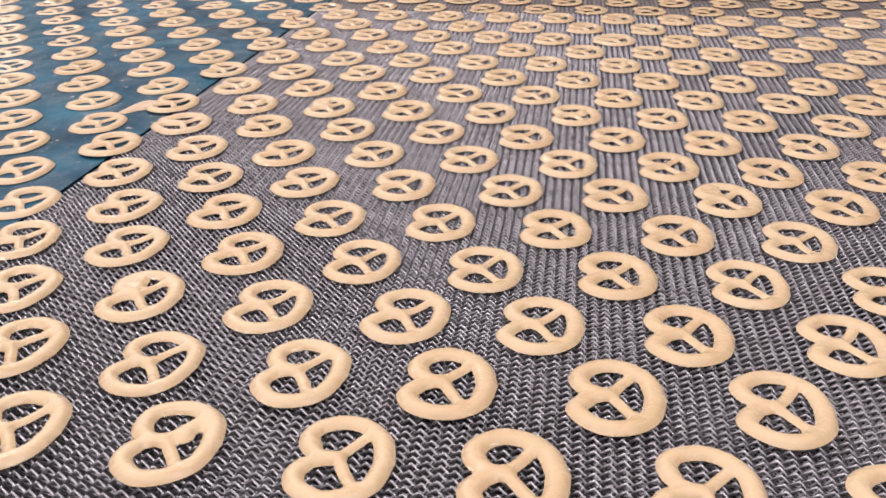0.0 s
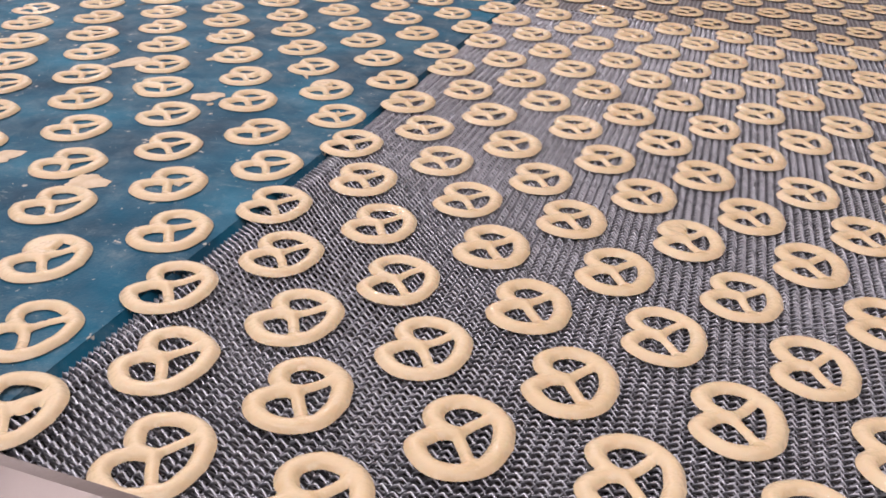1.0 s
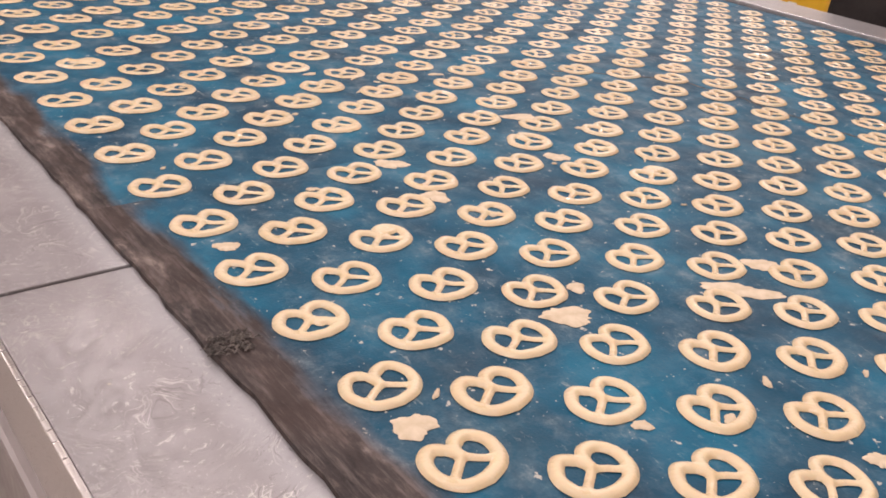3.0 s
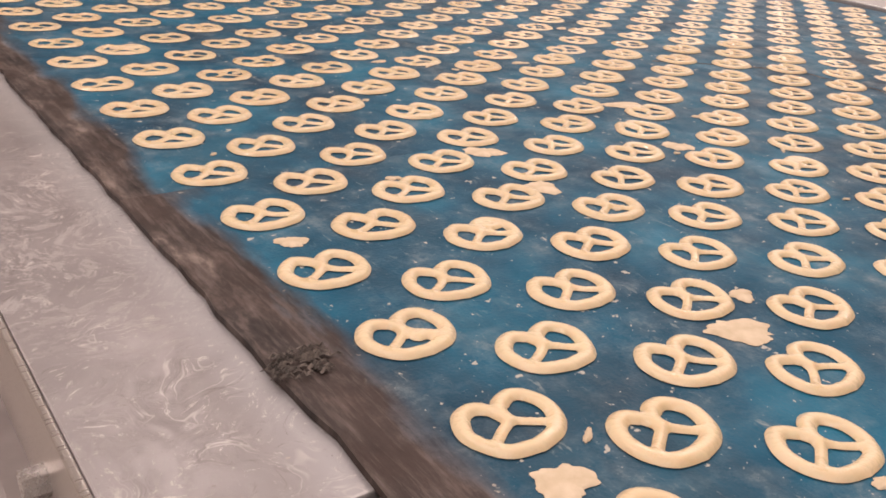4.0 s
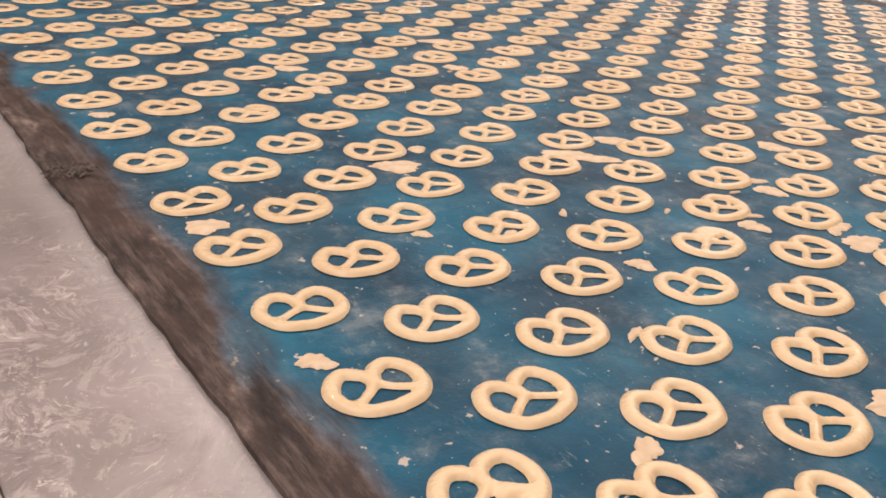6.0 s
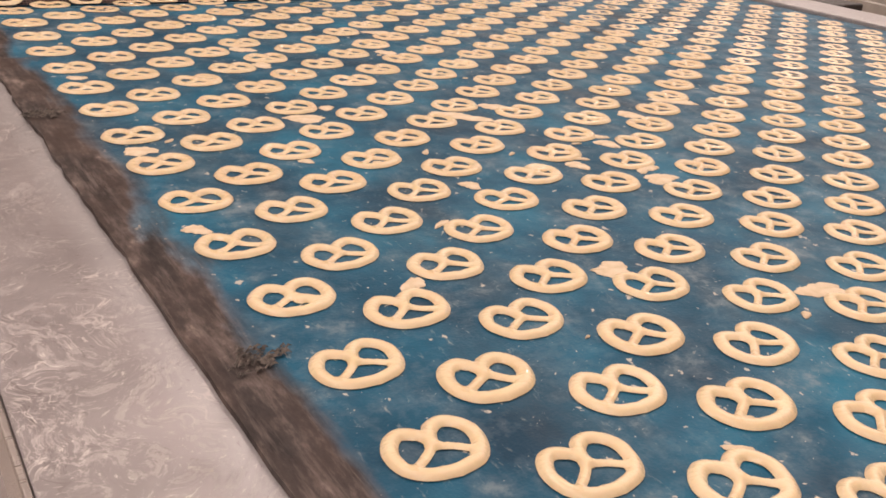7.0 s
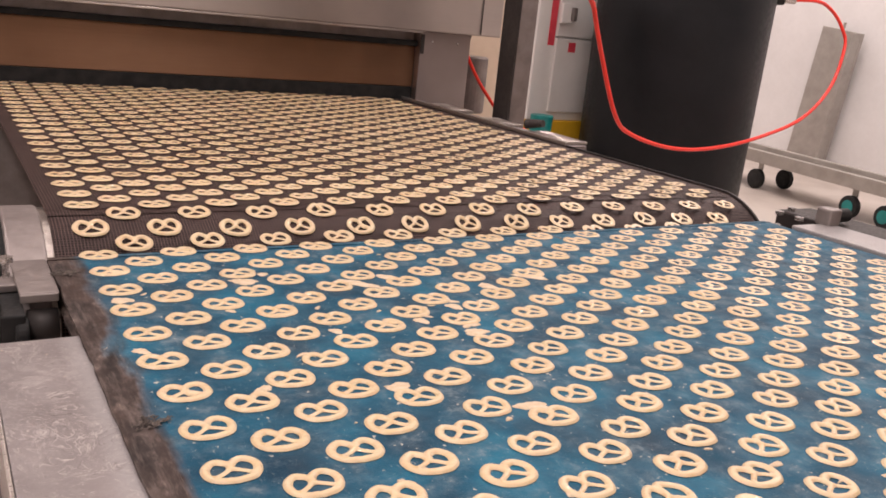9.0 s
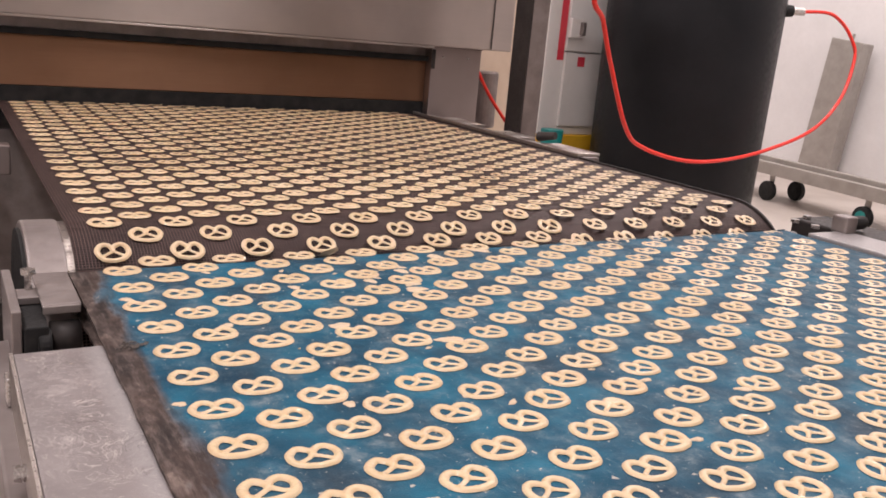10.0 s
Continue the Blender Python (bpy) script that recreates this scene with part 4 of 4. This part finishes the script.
def cart():
    t = thing("steel_cart", pose(0, 0, 0), "low galvanised steel cart frame on swivel casters", "cart")
    m = pose(5.25, 4.84, 0, 0, 0, -99)
    part("side_rail", box(bmesh.new(), -0.6, 1.9, -0.03, 0.03, 0.20, 0.29, 0.004, m), GALV, t)
    part("side_rail", box(bmesh.new(), -0.6, 1.9, 0.25, 0.31, 0.20, 0.29, 0.004, m), GALV, t)
    part("deck", box(bmesh.new(), -0.6, 1.9, 0.031, 0.249, 0.225, 0.245, 0.003, m), GALV, t)
    part("end_post", box(bmesh.new(), 1.22, 1.27, -0.031, 0.03, 0.2905, 0.62, 0.004, m), GALV, t)
    for i, (x, hub) in enumerate(((0.02, BLACK), (0.93, TEAL), (1.22, TEAL))):
        for yv in ((0.0, 0.28) if x != 0.93 else (0.0,)):
            c = part("caster", cyl(bmesh.new(), 0.075, 0.075, 0.045, m @ pose(x, yv + 0.0225, 0.0755, 90, 0, 0), 32, 0.008), BLACK, t)
            part("hub", cyl(bmesh.new(), 0.045, 0.045, 0.05, m @ pose(x, yv + 0.025, 0.0755, 90, 0, 0), 24), hub, c, "teal wheel hub" if hub is TEAL else "")
            part("fork", box(bmesh.new(), x - 0.025, x + 0.025, yv + 0.026, yv + 0.032, 0.07, 0.1995, 0.001, m), GALV, c)


cart()


def leaning_panel():
    t = thing("leaning_panel", pose(6.72, 5.46, 0.02, 6.7, -1.5, 0), "grey metal panel leaning on the white wall", "panel")
    part("sheet", boxed(-0.06, -0.02, -0.17, 0.22, 0.0, 1.24, 0.004), GALV, t)
    part("flange", boxed(-0.16, -0.061, -0.17, -0.15, 0.0, 1.24, 0.003), GALV, t)
    part("hook", cyl(bmesh.new(), 0.012, 0.012, 0.06, pose(-0.04, 0.03, 1.2405), 12), GALV, t)


leaning_panel()


def far_side_stack():
    """What stands across the line: board crates turned to the belt, a dark machine, a yellow box, a white one."""
    at = pose(1.335, 0.766, 0, 0, 0, 36.6)
    for i, (z0, z1) in enumerate(((0.0, 0.30), (0.305, 0.60), (0.605, 0.748), (0.752, 0.775), (0.779, 0.98))):
        t = thing("orange_crate", at @ pose(0.006 * (i % 2), -0.004 * (i % 3), 0), "orange board crate in a stack across the line", "crate", "stacked crates")
        part("board", boxed(0, 0.36, -0.486, 0.0, z0, z1 - 0.012, 0.004), ORANGE, t)
        part("lid", boxed(-0.004, 0.364, -0.490, 0.004, z1 - 0.0115, z1, 0.003), ORANGE, t)
        if i == 2:
            part("latch", boxed(-0.010, -0.0005, -0.285, -0.270, 0.700, 0.730, 0.002), BED, t, "dark latch")
    m = thing("dark_machine", pose(0, 0, 0), "dark grey machine housing beside the crates", "machine")
    part("housing", boxed(1.345, 1.55, 0.774, 0.888, 0.0, 1.3, 0.008), BED, m)
    k = thing("grey_machine", pose(0, 0, 0), "grey steel machine with slats beside the belt", "machine")
    part("housing", boxed(1.50, 2.1, -0.75, 0.215, 0.0, 1.25, 0.01), GREY_STEEL, k)
    part("shelf", boxed(1.40, 1.4995, -0.40, 0.23, 0.700, 0.716, 0.003), GREY_STEEL, k)
    for q in range(4):
        part("slat", boxed(1.475, 1.4995, 0.06 + 0.038 * q, 0.084 + 0.038 * q, 0.7165, 0.98, 0.003), ORANGE, k, "orange wooden slat")
    y = thing("yellow_box", pose(3.0, 1.80, 0), "yellow painted steel box with a white label", "box")
    part("body", boxed(0, 0.22, -0.095, 0.105, 0.0, 1.2, 0.01), YELLOW, y)
    part("label_plate", boxed(-0.004, -0.0005, 0.02, 0.055, 0.405, 0.46), WHITE, y, "small white label")
    w = thing("white_machine_box", pose(3.1, 2.01, 0), "white enamelled machine box", "machine")
    part("body", boxed(0, 0.4, -0.095, 0.10, 0.0, 1.1, 0.01), WHITE, w)
    g = thing("grey_machine_bench", pose(2.55, 1.99, 0), "grey steel bench with small fittings", "bench")
    part("top", boxed(0, 0.3, -0.10, 0.35, 0.33, 0.37, 0.006), GREY_STEEL, g)
    for yy in (-0.08, 0.30):
        for xx in (0.02, 0.25):
            part("leg", boxed(xx, xx + 0.03, yy, yy + 0.03, 0.0, 0.3295), GREY_STEEL, g)
    part("fitting", boxed(0.05, 0.12, -0.09, -0.03, 0.3705, 0.43, 0.006), BLACK, g)


far_side_stack()


def ceiling_fixtures():
    base = thing("unseen_ceiling_light", pose(-1.2, -1.6, CEIL - 0.1), "white fluorescent ceiling fitting, assumed out of view", "ceiling light", "ceiling lights")
    part("housing", boxed(-0.14, 0.14, -0.78, 0.78, 0.0, 0.0995, 0.004), WHITE, base)
    for lx in (-1.2, 1.2, 3.6):
        for ly in (-1.6, 0.6, 2.6, 4.8):
            if (lx, ly) != (-1.2, -1.6):
                copy_thing(base, pose(lx, ly, CEIL - 0.1))
    # housings for the four added brightening lamps
    for lx, ly in ((5.4, 2.6), (5.4, 4.8), (3.6, 7.2), (5.4, 7.2)):
        copy_thing(base, pose(lx, ly, CEIL - 0.1))


ceiling_fixtures()


def motions():
    for ob, rows in moving:
        walk(ob, rows)


motions()
